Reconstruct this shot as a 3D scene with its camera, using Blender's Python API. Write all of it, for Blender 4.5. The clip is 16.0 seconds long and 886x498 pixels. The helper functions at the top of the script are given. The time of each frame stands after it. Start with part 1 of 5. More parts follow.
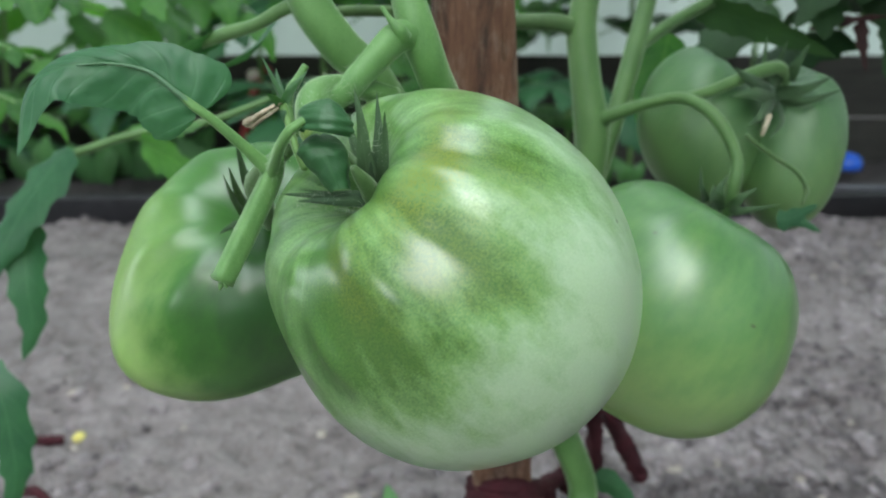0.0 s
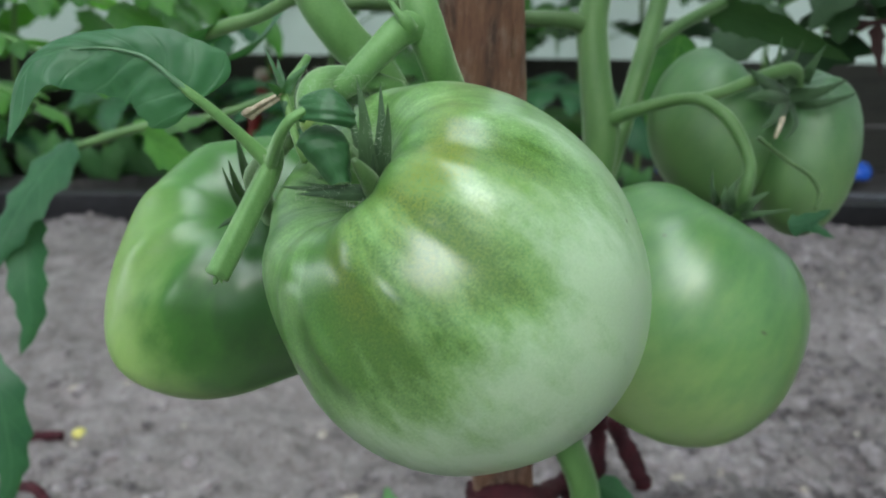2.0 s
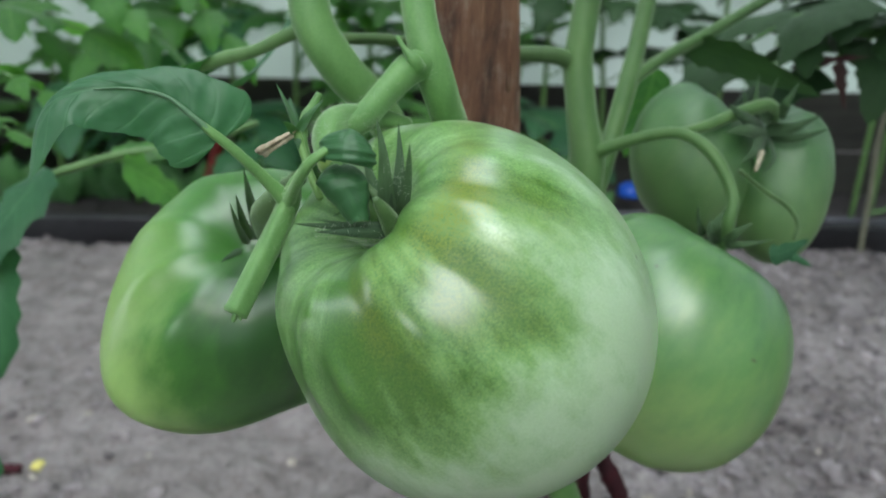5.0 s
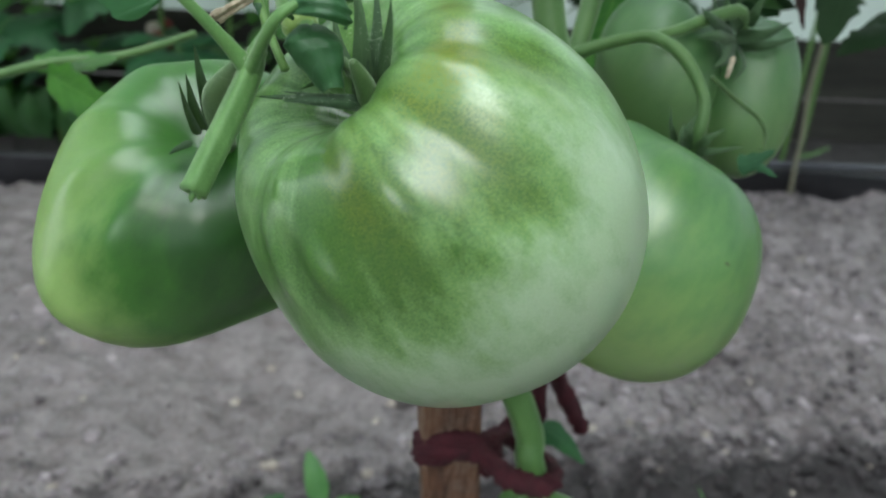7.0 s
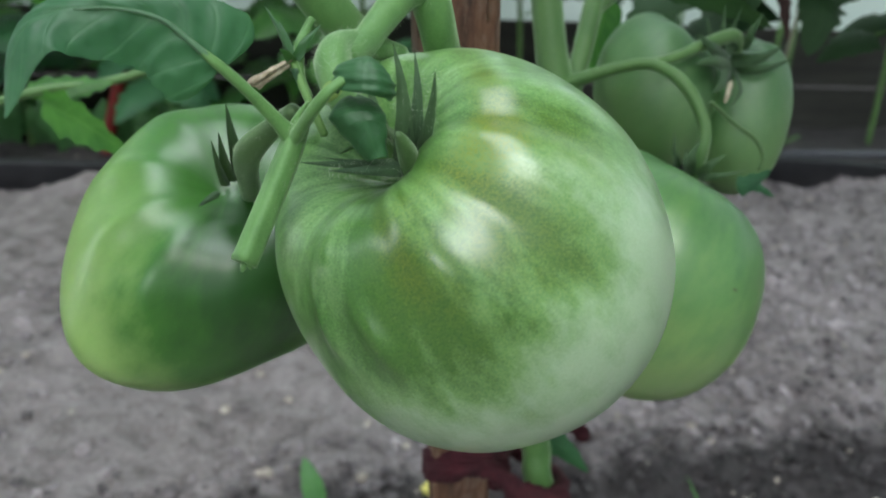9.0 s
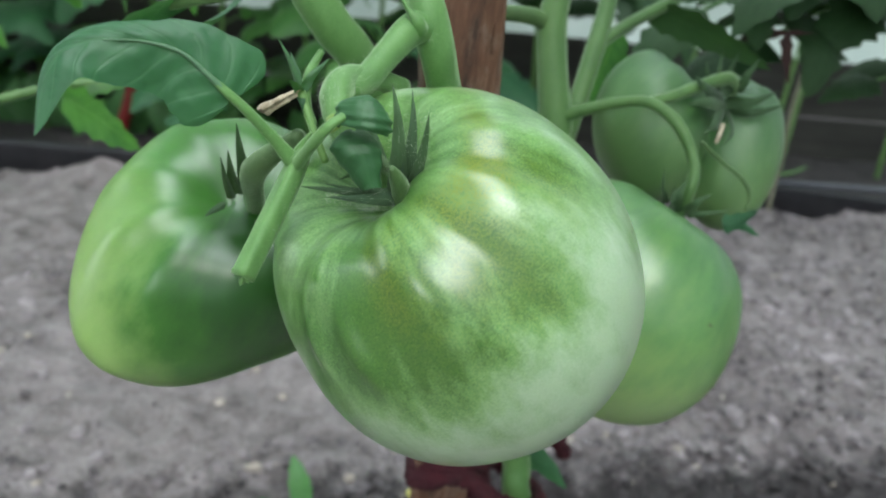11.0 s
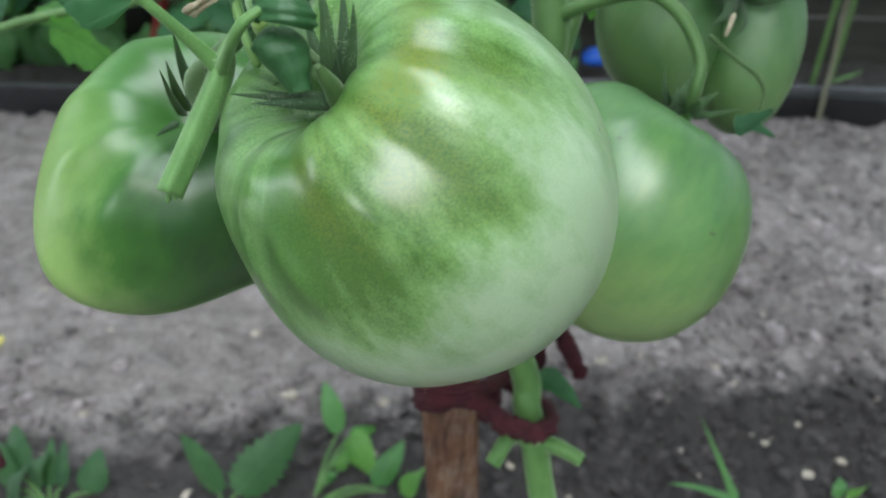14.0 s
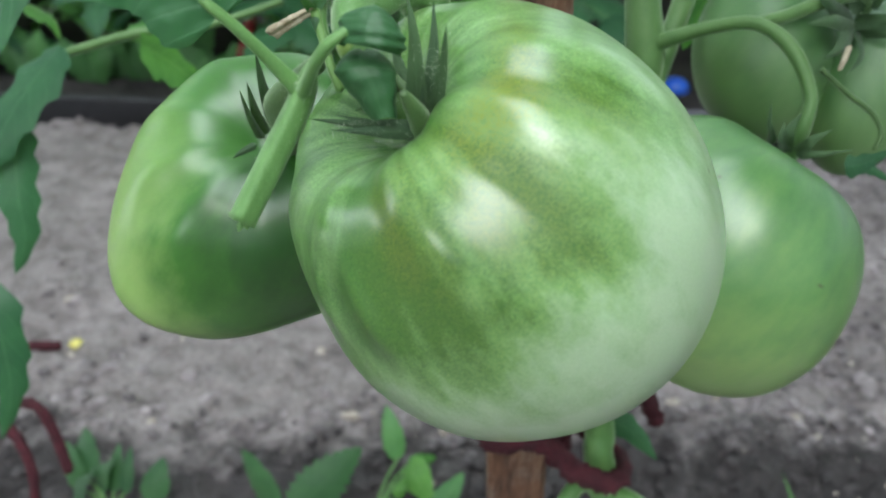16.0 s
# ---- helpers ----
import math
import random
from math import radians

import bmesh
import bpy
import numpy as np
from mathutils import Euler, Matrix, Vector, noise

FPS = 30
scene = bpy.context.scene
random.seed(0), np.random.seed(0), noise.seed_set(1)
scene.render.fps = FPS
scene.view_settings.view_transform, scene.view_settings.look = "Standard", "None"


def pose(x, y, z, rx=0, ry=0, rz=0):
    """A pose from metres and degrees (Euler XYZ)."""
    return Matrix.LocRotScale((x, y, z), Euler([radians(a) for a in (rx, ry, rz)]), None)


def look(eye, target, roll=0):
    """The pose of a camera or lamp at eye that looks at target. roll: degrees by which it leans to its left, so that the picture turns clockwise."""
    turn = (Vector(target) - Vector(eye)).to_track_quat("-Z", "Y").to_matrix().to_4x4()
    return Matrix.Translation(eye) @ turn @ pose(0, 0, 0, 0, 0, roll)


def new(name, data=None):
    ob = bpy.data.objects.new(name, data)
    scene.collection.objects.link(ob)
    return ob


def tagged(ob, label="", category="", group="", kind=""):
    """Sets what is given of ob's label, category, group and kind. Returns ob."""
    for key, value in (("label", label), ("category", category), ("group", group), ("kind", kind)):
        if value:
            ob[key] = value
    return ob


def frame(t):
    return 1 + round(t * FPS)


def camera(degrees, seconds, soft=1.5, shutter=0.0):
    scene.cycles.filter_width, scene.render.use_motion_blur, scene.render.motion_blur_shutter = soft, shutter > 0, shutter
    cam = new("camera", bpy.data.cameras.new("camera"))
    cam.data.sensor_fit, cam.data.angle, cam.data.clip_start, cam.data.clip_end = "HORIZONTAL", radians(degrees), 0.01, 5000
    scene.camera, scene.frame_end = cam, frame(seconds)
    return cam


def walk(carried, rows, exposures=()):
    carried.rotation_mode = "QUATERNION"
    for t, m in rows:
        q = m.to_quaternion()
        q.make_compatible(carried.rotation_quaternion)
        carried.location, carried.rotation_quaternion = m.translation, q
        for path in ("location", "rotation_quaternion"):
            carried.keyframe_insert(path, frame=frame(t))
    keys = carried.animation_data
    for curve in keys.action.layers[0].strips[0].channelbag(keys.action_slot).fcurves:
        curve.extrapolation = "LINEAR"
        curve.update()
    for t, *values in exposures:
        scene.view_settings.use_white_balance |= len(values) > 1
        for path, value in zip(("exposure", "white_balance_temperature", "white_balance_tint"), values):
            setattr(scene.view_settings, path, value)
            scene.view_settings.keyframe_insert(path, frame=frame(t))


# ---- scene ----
cam = camera(62.84, 16.0, soft=2.0)
cam.data.dof.use_dof, cam.data.dof.focus_distance, cam.data.dof.aperture_fstop = True, 0.185, 14.0
PATH = [
    (0, 0.00000, 0.00000, 0.60589, 68.002, 0.003, 0.000),
    (0.5, -0.00300, -0.00124, 0.60406, 68.822, -0.654, 0.546),
    (1, -0.00041, -0.00042, 0.60827, 69.314, -0.646, 0.589),
    (1.5, 0.00037, 0.00073, 0.60848, 69.270, 0.165, 0.237),
    (2, 0.00053, 0.00526, 0.60239, 68.199, -0.801, 0.751),
    (2.5, -0.00058, -0.00229, 0.60483, 68.364, -0.632, 0.475),
    (3, 0.00114, 0.00108, 0.60325, 68.728, -0.423, -0.595),
    (3.5, -0.00036, -0.00373, 0.60691, 69.412, -0.212, -1.129),
    (6, -0.01880, 0.01102, 0.60683, 70.038, -2.552, -2.908),
    (6.5, -0.01753, 0.01313, 0.60383, 68.291, -1.383, -5.442),
    (7, -0.02266, 0.01215, 0.58570, 66.087, -3.473, -6.785),
    (7.5, -0.02281, 0.02066, 0.59463, 65.272, -3.286, -8.821),
    (8, -0.03536, 0.01913, 0.59834, 64.704, -4.815, -9.579),
    (8.5, -0.03918, 0.01144, 0.59925, 65.417, -3.605, -9.202),
    (9, -0.03895, 0.01547, 0.60222, 65.392, -2.889, -9.252),
    (11.5, -0.03604, 0.00391, 0.61373, 65.760, -6.608, -7.033),
    (12, -0.03737, 0.00972, 0.61059, 67.133, -6.825, -6.705),
    (12.5, -0.02115, 0.04539, 0.61131, 65.451, -11.161, -5.692),
    (13, -0.01837, 0.04382, 0.60878, 64.323, -7.355, -6.242),
    (13.5, -0.01944, 0.02110, 0.60612, 64.206, -3.934, -6.984),
    (14, -0.01067, 0.01347, 0.60407, 59.855, -2.575, -5.144),
    (14.5, -0.00721, 0.01901, 0.60352, 60.224, -1.634, -4.295),
    (15, -0.02375, 0.02734, 0.60169, 61.600, -2.223, -3.082),
    (15.5, -0.04133, 0.02974, 0.59804, 61.957, -3.892, -0.575),
    (16, -0.01350, 0.02778, 0.60088, 61.373, -2.457, 0.858),
]
walk(cam, [(t, pose(x, y, z, rx, ry, rz)) for t, x, y, z, rx, ry, rz in PATH],
     exposures=[(0.0, 0.02), (0.5, -0.06), (2.0, -0.10), (3.5, -0.10), (6.0, -0.08), (7.5, -0.22), (9.0, -0.18), (11.5, 0.12), (12.0, 0.10), (12.5, -0.12), (13.0, 0.0), (13.5, 0.04), (14.5, -0.03), (15.0, -0.08), (16.0, 0.12)])

# ---- light: a bright overcast sky over the greenhouse, softly brighter behind the walker ----
world = bpy.data.worlds.new("sky")
scene.world = world
world.use_nodes = True
wn = world.node_tree.nodes
sky = wn.new("ShaderNodeTexSky")
sky.sky_type, sky.sun_disc = "NISHITA", False
sky.sun_elevation, sky.sun_rotation = radians(48), radians(178)
sky.air_density, sky.dust_density, sky.ozone_density = 1.0, 4.0, 1.0
world.node_tree.links.new(sky.outputs[0], wn["Background"].inputs[0])
wn["Background"].inputs[1].default_value = 0.09
sun = new("sun", bpy.data.lights.new("sun", "SUN"))
sun.data.energy, sun.data.angle, sun.data.color = 0.8, radians(40), (0.88, 0.97, 1.02)
sun.matrix_world = look((0.06, -1.40, 2.28), (0.0, 0.2, 0.5))

# ---- small tools ----
RIGHT = Vector((1, 0, 0))
AHEAD = Vector((0, math.cos(radians(22)), -math.sin(radians(22))))
ABOVE = Vector((0, math.sin(radians(22)), math.cos(radians(22))))
rng = random.Random(7)
PLACE = {}


def thing(name, at, label, category, group="", kind=""):
    ob = new(name)
    ob.location = at
    ob.empty_display_size = 0.02
    PLACE[ob] = Matrix.Translation(at)
    return tagged(ob, label, category, group, kind)


def part(name, mesh, material, parent=None, label="", m=None, kind=""):
    """A mesh as one object, at the world pose m, under a thing or a part."""
    if not mesh.materials:
        mesh.materials.append(material)
    ob = new(name, mesh)
    m = m or Matrix()
    if parent:
        ob.parent = parent
        ob.matrix_basis = PLACE[parent].inverted() @ m
    else:
        ob.matrix_basis = m
    PLACE[ob] = m.copy()
    return tagged(ob, label, kind=kind)


def solid(name, verts, faces, uvs=None, smooth=True):
    me = bpy.data.meshes.new(name)
    me.from_pydata([tuple(v) for v in verts], [], faces)
    if smooth:
        me.polygons.foreach_set("use_smooth", [True] * len(me.polygons))
    if uvs is not None:
        layer = me.uv_layers.new(name="leaf")
        layer.data.foreach_set("uv", np.array([uvs[v] for p in me.polygons for v in p.vertices], float).ravel())
    me.update()
    return me


def spline(points, steps=7):
    """A smooth line through the points (each a tuple of any length)."""
    p = np.array(points, float)
    p = np.vstack([2 * p[0] - p[1], p, 2 * p[-1] - p[-2]])
    out = []
    for i in range(1, len(p) - 2):
        for s in np.arange(steps) / steps:
            a, b, c, d = p[i - 1 : i + 3]
            out.append(0.5 * (2 * b + (c - a) * s + (2 * a - 5 * b + 4 * c - d) * s * s + (3 * b - a - 3 * c + d) * s**3))
    out.append(p[-2])
    return np.array(out)


def tube(name, points, sides=14, steps=7, ridge=0.04, hollow=False, rough=0.0, twist=0.0):
    """A stalk through points (x, y, z, radius)."""
    line = spline(points, steps)
    verts, faces = [], []
    t = Vector(line[1][:3] - line[0][:3]).normalized()
    n = t.orthogonal().normalized()
    count = len(line)
    for i, q in enumerate(line):
        here = Vector(q[:3])
        t = Vector(line[min(i + 1, count - 1)][:3] - line[max(i - 1, 0)][:3]).normalized()
        n = (n - t * n.dot(t)).normalized()
        b = t.cross(n)
        for k in range(sides):
            a = 2 * math.pi * k / sides
            r = q[3] * (1 + ridge * math.cos(3 * a + 1.3 + twist * i) + 0.5 * ridge * math.cos(5 * a + 0.11 * i))
            if rough:
                r *= 1 + rough * noise.noise((i * 0.9, math.cos(a) * 2, math.sin(a) * 2 + q[0] * 90))
            verts.append(here + (n * math.cos(a) + b * math.sin(a)) * r)
    for i in range(count - 1):
        for k in range(sides):
            j = (k + 1) % sides
            faces.append((i * sides + k, i * sides + j, (i + 1) * sides + j, (i + 1) * sides + k))
    first, last = Vector(line[0][:3]), Vector(line[-1][:3])
    tail = (last - Vector(line[-2][:3])).normalized()
    base = len(verts)
    verts.append(first - (Vector(line[1][:3]) - first).normalized() * line[0][3] * 0.4)
    for k in range(sides):
        faces.append((base, (k + 1) % sides, k))
    ring = (count - 1) * sides
    if hollow:
        for depth, scale in ((0.0, 0.62), (-1.6, 0.5)):
            start = len(verts)
            for k in range(sides):
                v = verts[ring + k]
                verts.append(last + (v - last) * scale + tail * depth * line[-1][3])
            prev = ring if depth == 0.0 else start - sides
            for k in range(sides):
                j = (k + 1) % sides
                faces.append((prev + k, prev + j, start + j, start + k))
        faces.append(tuple(range(start, start + sides)))
    else:
        verts.append(last + tail * line[-1][3] * 0.5)
        for k in range(sides):
            faces.append((ring + k, ring + (k + 1) % sides, len(verts) - 1))
    return solid(name, verts, faces)


def blade(name, mid, side, width, teeth=6, tooth=0.12, cup=0.25, long=18, across=10, full=0.38, quilt=0.03, seed=1, lift=0.0, near=1.0, point=2.2, fade=0.0, side_end=None):
    """A leaf along the points of its midrib; side: the way to its one edge; width: from midrib to edge."""
    line = spline(mid, max(3, long // (len(mid) - 1)))
    rows = len(line)
    length = sum(np.linalg.norm(line[i + 1] - line[i]) for i in range(rows - 1))
    verts, uvs, faces = [], [], []
    side_from, side_to = Vector(side), Vector(side_end or side)
    for i, q in enumerate(line):
        s = i / (rows - 1)
        side = side_from.lerp(side_to, min(1.0, max(0.0, (s - 0.45) / 0.45)))
        t = Vector(line[min(i + 1, rows - 1)] - line[max(i - 1, 0)]).normalized()
        e = (side - t * side.dot(t)).normalized()
        n = t.cross(e)
        if n.z < 0:
            n = -n
        rise = min(1.0, (s + 0.004) / full)
        shape = math.sqrt(max(0.0, 1 - (1 - rise) ** 2)) * (1 - s**point) ** 0.9
        for k in range(across + 1):
            v = 2 * k / across - 1
            jag = 1 + tooth * (abs((s * teeth + 0.13 * seed) % 1 - 0.25) * 2 - 0.6) * abs(v) ** 3
            w = width * shape * jag * (near if v < 0 else 1.0 - fade * min(1.0, max(0.0, (s - 0.16) / 0.3))) * (1 + 0.08 * noise.noise((s * 3, v, seed * 3.7)))
            vein = math.sin((s * 7 - abs(v) * 1.4) * 2 * math.pi)
            z = width * (lift * abs(v) - cup * v * v + quilt * vein * (1 - abs(v) ** 4) + 0.05 * noise.noise((s * 4, v * 2, seed)))
            verts.append(Vector(q) + e * (w * v) + n * (z * min(1, shape)) + t * ((0.55 * s - 0.30) * w * abs(v)))
            uvs.append((s, v * 0.5 + 0.5))
    wide = across + 1
    for i in range(rows - 1):
        for k in range(across):
            faces.append((i * wide + k, i * wide + k + 1, (i + 1) * wide + k + 1, (i + 1) * wide + k))
    return solid(name, verts, faces, uvs)


def frame_of(y, z):
    """A turn with the given y axis and, nearly, z axis."""
    y = Vector(y).normalized()
    x = y.cross(Vector(z)).normalized()
    return Matrix((x, y, x.cross(y))).transposed()


# ---- materials ----
def material(name):
    m = bpy.data.materials.new(name)
    m.use_nodes = True
    return m, m.node_tree.nodes, m.node_tree.links, m.node_tree.nodes["Principled BSDF"]


def noise_node(nt, links, vector, scale, detail=4.0, rough=0.55):
    n = nt.new("ShaderNodeTexNoise")
    n.inputs["Scale"].default_value, n.inputs["Detail"].default_value, n.inputs["Roughness"].default_value = scale, detail, rough
    if vector:
        links.new(vector, n.inputs["Vector"])
    return n


def ramp_node(nt, links, source, stops):
    r = nt.new("ShaderNodeValToRGB")
    while len(r.color_ramp.elements) < len(stops):
        r.color_ramp.elements.new(0.5)
    for e, (at, colour) in zip(r.color_ramp.elements, stops):
        e.position, e.color = at, (*colour, 1)
    links.new(source, r.inputs[0])
    return r


def maths(nt, links, kind, a, b=None, c=None):
    n = nt.new("ShaderNodeMath")
    n.operation = kind
    for i, v in enumerate((a, b, c)):
        if v is None:
            continue
        if isinstance(v, (int, float)):
            n.inputs[i].default_value = v
        else:
            links.new(v, n.inputs[i])
    return n.outputs[0]


def mixed(nt, links, factor, a, b, kind="MIX"):
    n = nt.new("ShaderNodeMix")
    n.data_type, n.blend_type = "RGBA", kind
    for socket, v in ((n.inputs[0], factor), (n.inputs[6], a), (n.inputs[7], b)):
        if isinstance(v, (int, float)):
            socket.default_value = v
        elif isinstance(v, tuple):
            socket.default_value = (*v, 1)
        else:
            links.new(v, socket)
    return n.outputs[2]


def bump(nt, links, bsdf, height, strength, distance):
    b = nt.new("ShaderNodeBump")
    b.inputs["Strength"].default_value, b.inputs["Distance"].default_value = strength, distance
    links.new(height, b.inputs["Height"])
    links.new(b.outputs[0], bsdf.inputs["Normal"])


def skin(name, deep, middle, pale, olive, seed=0.0, gloss=0.30, vary=1.0, stipple=0.5, slope=0.85, border=1.1, patches=(), flushes=(), marks=(), coat=0.27, wax=0.6):
    """Skin of an unripe tomato; its local z axis points to the stalk. Green shoulders, streaks running down, paler end;
    patches of pigment and of painted light, flushes of pigment: (around, polar, half width around, half width down,
    amount)."""
    m, nt, links, bsdf = material(name)

    def do(kind, a, b=None, c=None):
        return maths(nt, links, kind, a, b, c)

    co = nt.new("ShaderNodeTexCoord")
    unit = nt.new("ShaderNodeVectorMath")
    unit.operation = "NORMALIZE"
    links.new(co.outputs["Object"], unit.inputs[0])
    sep = nt.new("ShaderNodeSeparateXYZ")
    links.new(unit.outputs[0], sep.inputs[0])
    x, y, z = sep.outputs
    polar = do("ARCCOSINE", z)
    around = do("ARCTAN2", y, x)
    ring = do("MAXIMUM", do("SINE", polar), 0.12)
    comb = nt.new("ShaderNodeCombineXYZ")
    links.new(do("DIVIDE", x, ring), comb.inputs[0])
    links.new(do("DIVIDE", y, ring), comb.inputs[1])
    links.new(do("MULTIPLY_ADD", polar, 0.45, seed), comb.inputs[2])
    slant = nt.new("ShaderNodeCombineXYZ")
    bend = do("ADD", around, do("MULTIPLY", polar, 0.1))
    links.new(do("COSINE", bend), slant.inputs[0])
    links.new(do("SINE", bend), slant.inputs[1])
    links.new(do("MULTIPLY_ADD", polar, 0.55, seed), slant.inputs[2])
    strand = noise_node(nt, links, slant.outputs[0], 8.0, 3.5, 0.6).outputs[0]
    streak = noise_node(nt, links, comb.outputs[0], 3.2, 3.0, 0.5).outputs[0]
    fine = noise_node(nt, links, comb.outputs[0], 8.0, 3.0, 0.5).outputs[0]
    blotch = noise_node(nt, links, unit.outputs[0], 3.0, 5.0, 0.65).outputs[0]
    cloud = noise_node(nt, links, unit.outputs[0], 14.0, 4.0, 0.65).outputs[0]
    grain = noise_node(nt, links, unit.outputs[0], 95.0, 3.0, 0.7).outputs[0]
    speck = noise_node(nt, links, unit.outputs[0], 150.0, 2.0, 0.6).outputs[0]

    def blots(spots, edge):
        total = None
        for at, down, wide, tall, amount in spots:
            turn = do("MULTIPLY", do("SUBTRACT", 1.0, do("COSINE", do("SUBTRACT", around, at))), 2.0 / wide**2)
            fall = do("POWER", do("DIVIDE", do("SUBTRACT", polar, down), tall), 2.0)
            reach = do("ADD", do("ADD", turn, fall), do("MULTIPLY_ADD", do("ADD", streak, strand), 0.8 * edge, -0.8 * edge))
            soft = nt.new("ShaderNodeMapRange")
            soft.interpolation_type = "SMOOTHSTEP"
            soft.inputs[1].default_value, soft.inputs[2].default_value, soft.inputs[3].default_value, soft.inputs[4].default_value = -0.9, 3.4, amount, 0.0
            links.new(reach, soft.inputs[0])
            total = soft.outputs[0] if total is None else do("ADD", total, soft.outputs[0])
        return total

    level = do("MULTIPLY_ADD", do("SUBTRACT", polar, border), slope, 0.5)
    level = do("ADD", level, do("MULTIPLY_ADD", streak, 0.9 * vary, -0.45 * vary))
    level = do("ADD", level, do("MULTIPLY_ADD", fine, 0.34 * vary, -0.17 * vary))
    level = do("ADD", level, do("MULTIPLY_ADD", blotch, 0.6 * vary, -0.3 * vary))
    level = do("ADD", level, do("MULTIPLY_ADD", cloud, 0.28 * vary, -0.14 * vary))
    level = do("ADD", level, do("MULTIPLY_ADD", strand, 1.1 * vary, -0.55 * vary))
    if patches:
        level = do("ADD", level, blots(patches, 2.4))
    near = nt.new("ShaderNodeMapRange")
    near.inputs[1].default_value, near.inputs[2].default_value, near.inputs[3].default_value, near.inputs[4].default_value = 0.35, 0.85, 1.0, 0.25
    links.new(level, near.inputs[0])
    rough = do("MULTIPLY", do("MULTIPLY_ADD", grain, 2.0, -1.0), near.outputs[0])
    level = do("MULTIPLY_ADD", rough, 0.38 * stipple, level)
    body = ramp_node(nt, links, level, ((0.04, deep), (0.46, middle), (0.98, pale))).outputs[0]
    shade = ramp_node(nt, links, do("MULTIPLY_ADD", rough, 0.5, 0.5), ((0.36, (1 - 0.50 * stipple, 1 - 0.42 * stipple, 1 - 0.54 * stipple)), (0.66, (1 + 0.80 * stipple, 1 + 0.56 * stipple, 1 + 0.50 * stipple)))).outputs[0]
    colour = mixed(nt, links, 1.0, body, shade, "MULTIPLY")
    if flushes:
        ripe = do("MULTIPLY", blots(flushes, 2.6), do("MINIMUM", do("MAXIMUM", do("MULTIPLY_ADD", grain, 4.0, -1.45), 0.15), 1.0))
        colour = mixed(nt, links, do("MINIMUM", ripe, 0.9), colour, olive)
    dots = ramp_node(nt, links, speck, ((0.64, (0, 0, 0)), (0.74, (1, 1, 1)))).outputs[0]
    colour = mixed(nt, links, do("MULTIPLY", do("MULTIPLY", dots, near.outputs[0]), 0.9 * stipple), colour, (0.36, 0.40, 0.12))
    if marks:
        colour = mixed(nt, links, do("MINIMUM", blots(marks, 1.0), 1.0), colour, (0.06, 0.07, 0.025))
    links.new(colour, bsdf.inputs["Base Color"])
    bsdf.inputs["Roughness"].default_value = gloss
    bsdf.inputs["Subsurface Weight"].default_value = 0.2
    bsdf.inputs["Subsurface Radius"].default_value = (0.3, 0.6, 0.15)
    bsdf.inputs["Subsurface Scale"].default_value = 0.006
    bsdf.inputs["Specular IOR Level"].default_value = 0.55
    bsdf.inputs["Coat Weight"].default_value = wax
    bsdf.inputs["Coat Roughness"].default_value = coat
    bump(nt, links, bsdf, do("ADD", cloud, fine), 0.05, 0.0006)
    return m


def plant_stalk(name, dark, light, hair=0.5, scale=320):
    m, nt, links, bsdf = material(name)
    co = nt.new("ShaderNodeTexCoord")
    mapping = nt.new("ShaderNodeMapping")
    mapping.inputs["Scale"].default_value = (1, 1, 0.35)
    links.new(co.outputs["Object"], mapping.inputs[0])
    big = noise_node(nt, links, mapping.outputs[0], scale / 4, 5.0)
    small = noise_node(nt, links, co.outputs["Object"], scale * 4, 3.0, 0.7)
    level = maths(nt, links, "ADD", maths(nt, links, "MULTIPLY", big.outputs[0], 0.7), maths(nt, links, "MULTIPLY", small.outputs[0], 0.3))
    colour = ramp_node(nt, links, level, ((0.32, dark), (0.68, light)))
    links.new(colour.outputs[0], bsdf.inputs["Base Color"])
    bsdf.inputs["Roughness"].default_value = 0.55
    bsdf.inputs["Sheen Weight"].default_value = hair
    bsdf.inputs["Sheen Roughness"].default_value = 0.35
    bsdf.inputs["Sheen Tint"].default_value = (0.8, 1.0, 0.7, 1)
    bump(nt, links, bsdf, small.outputs[0], 0.35, 0.0006)
    return m


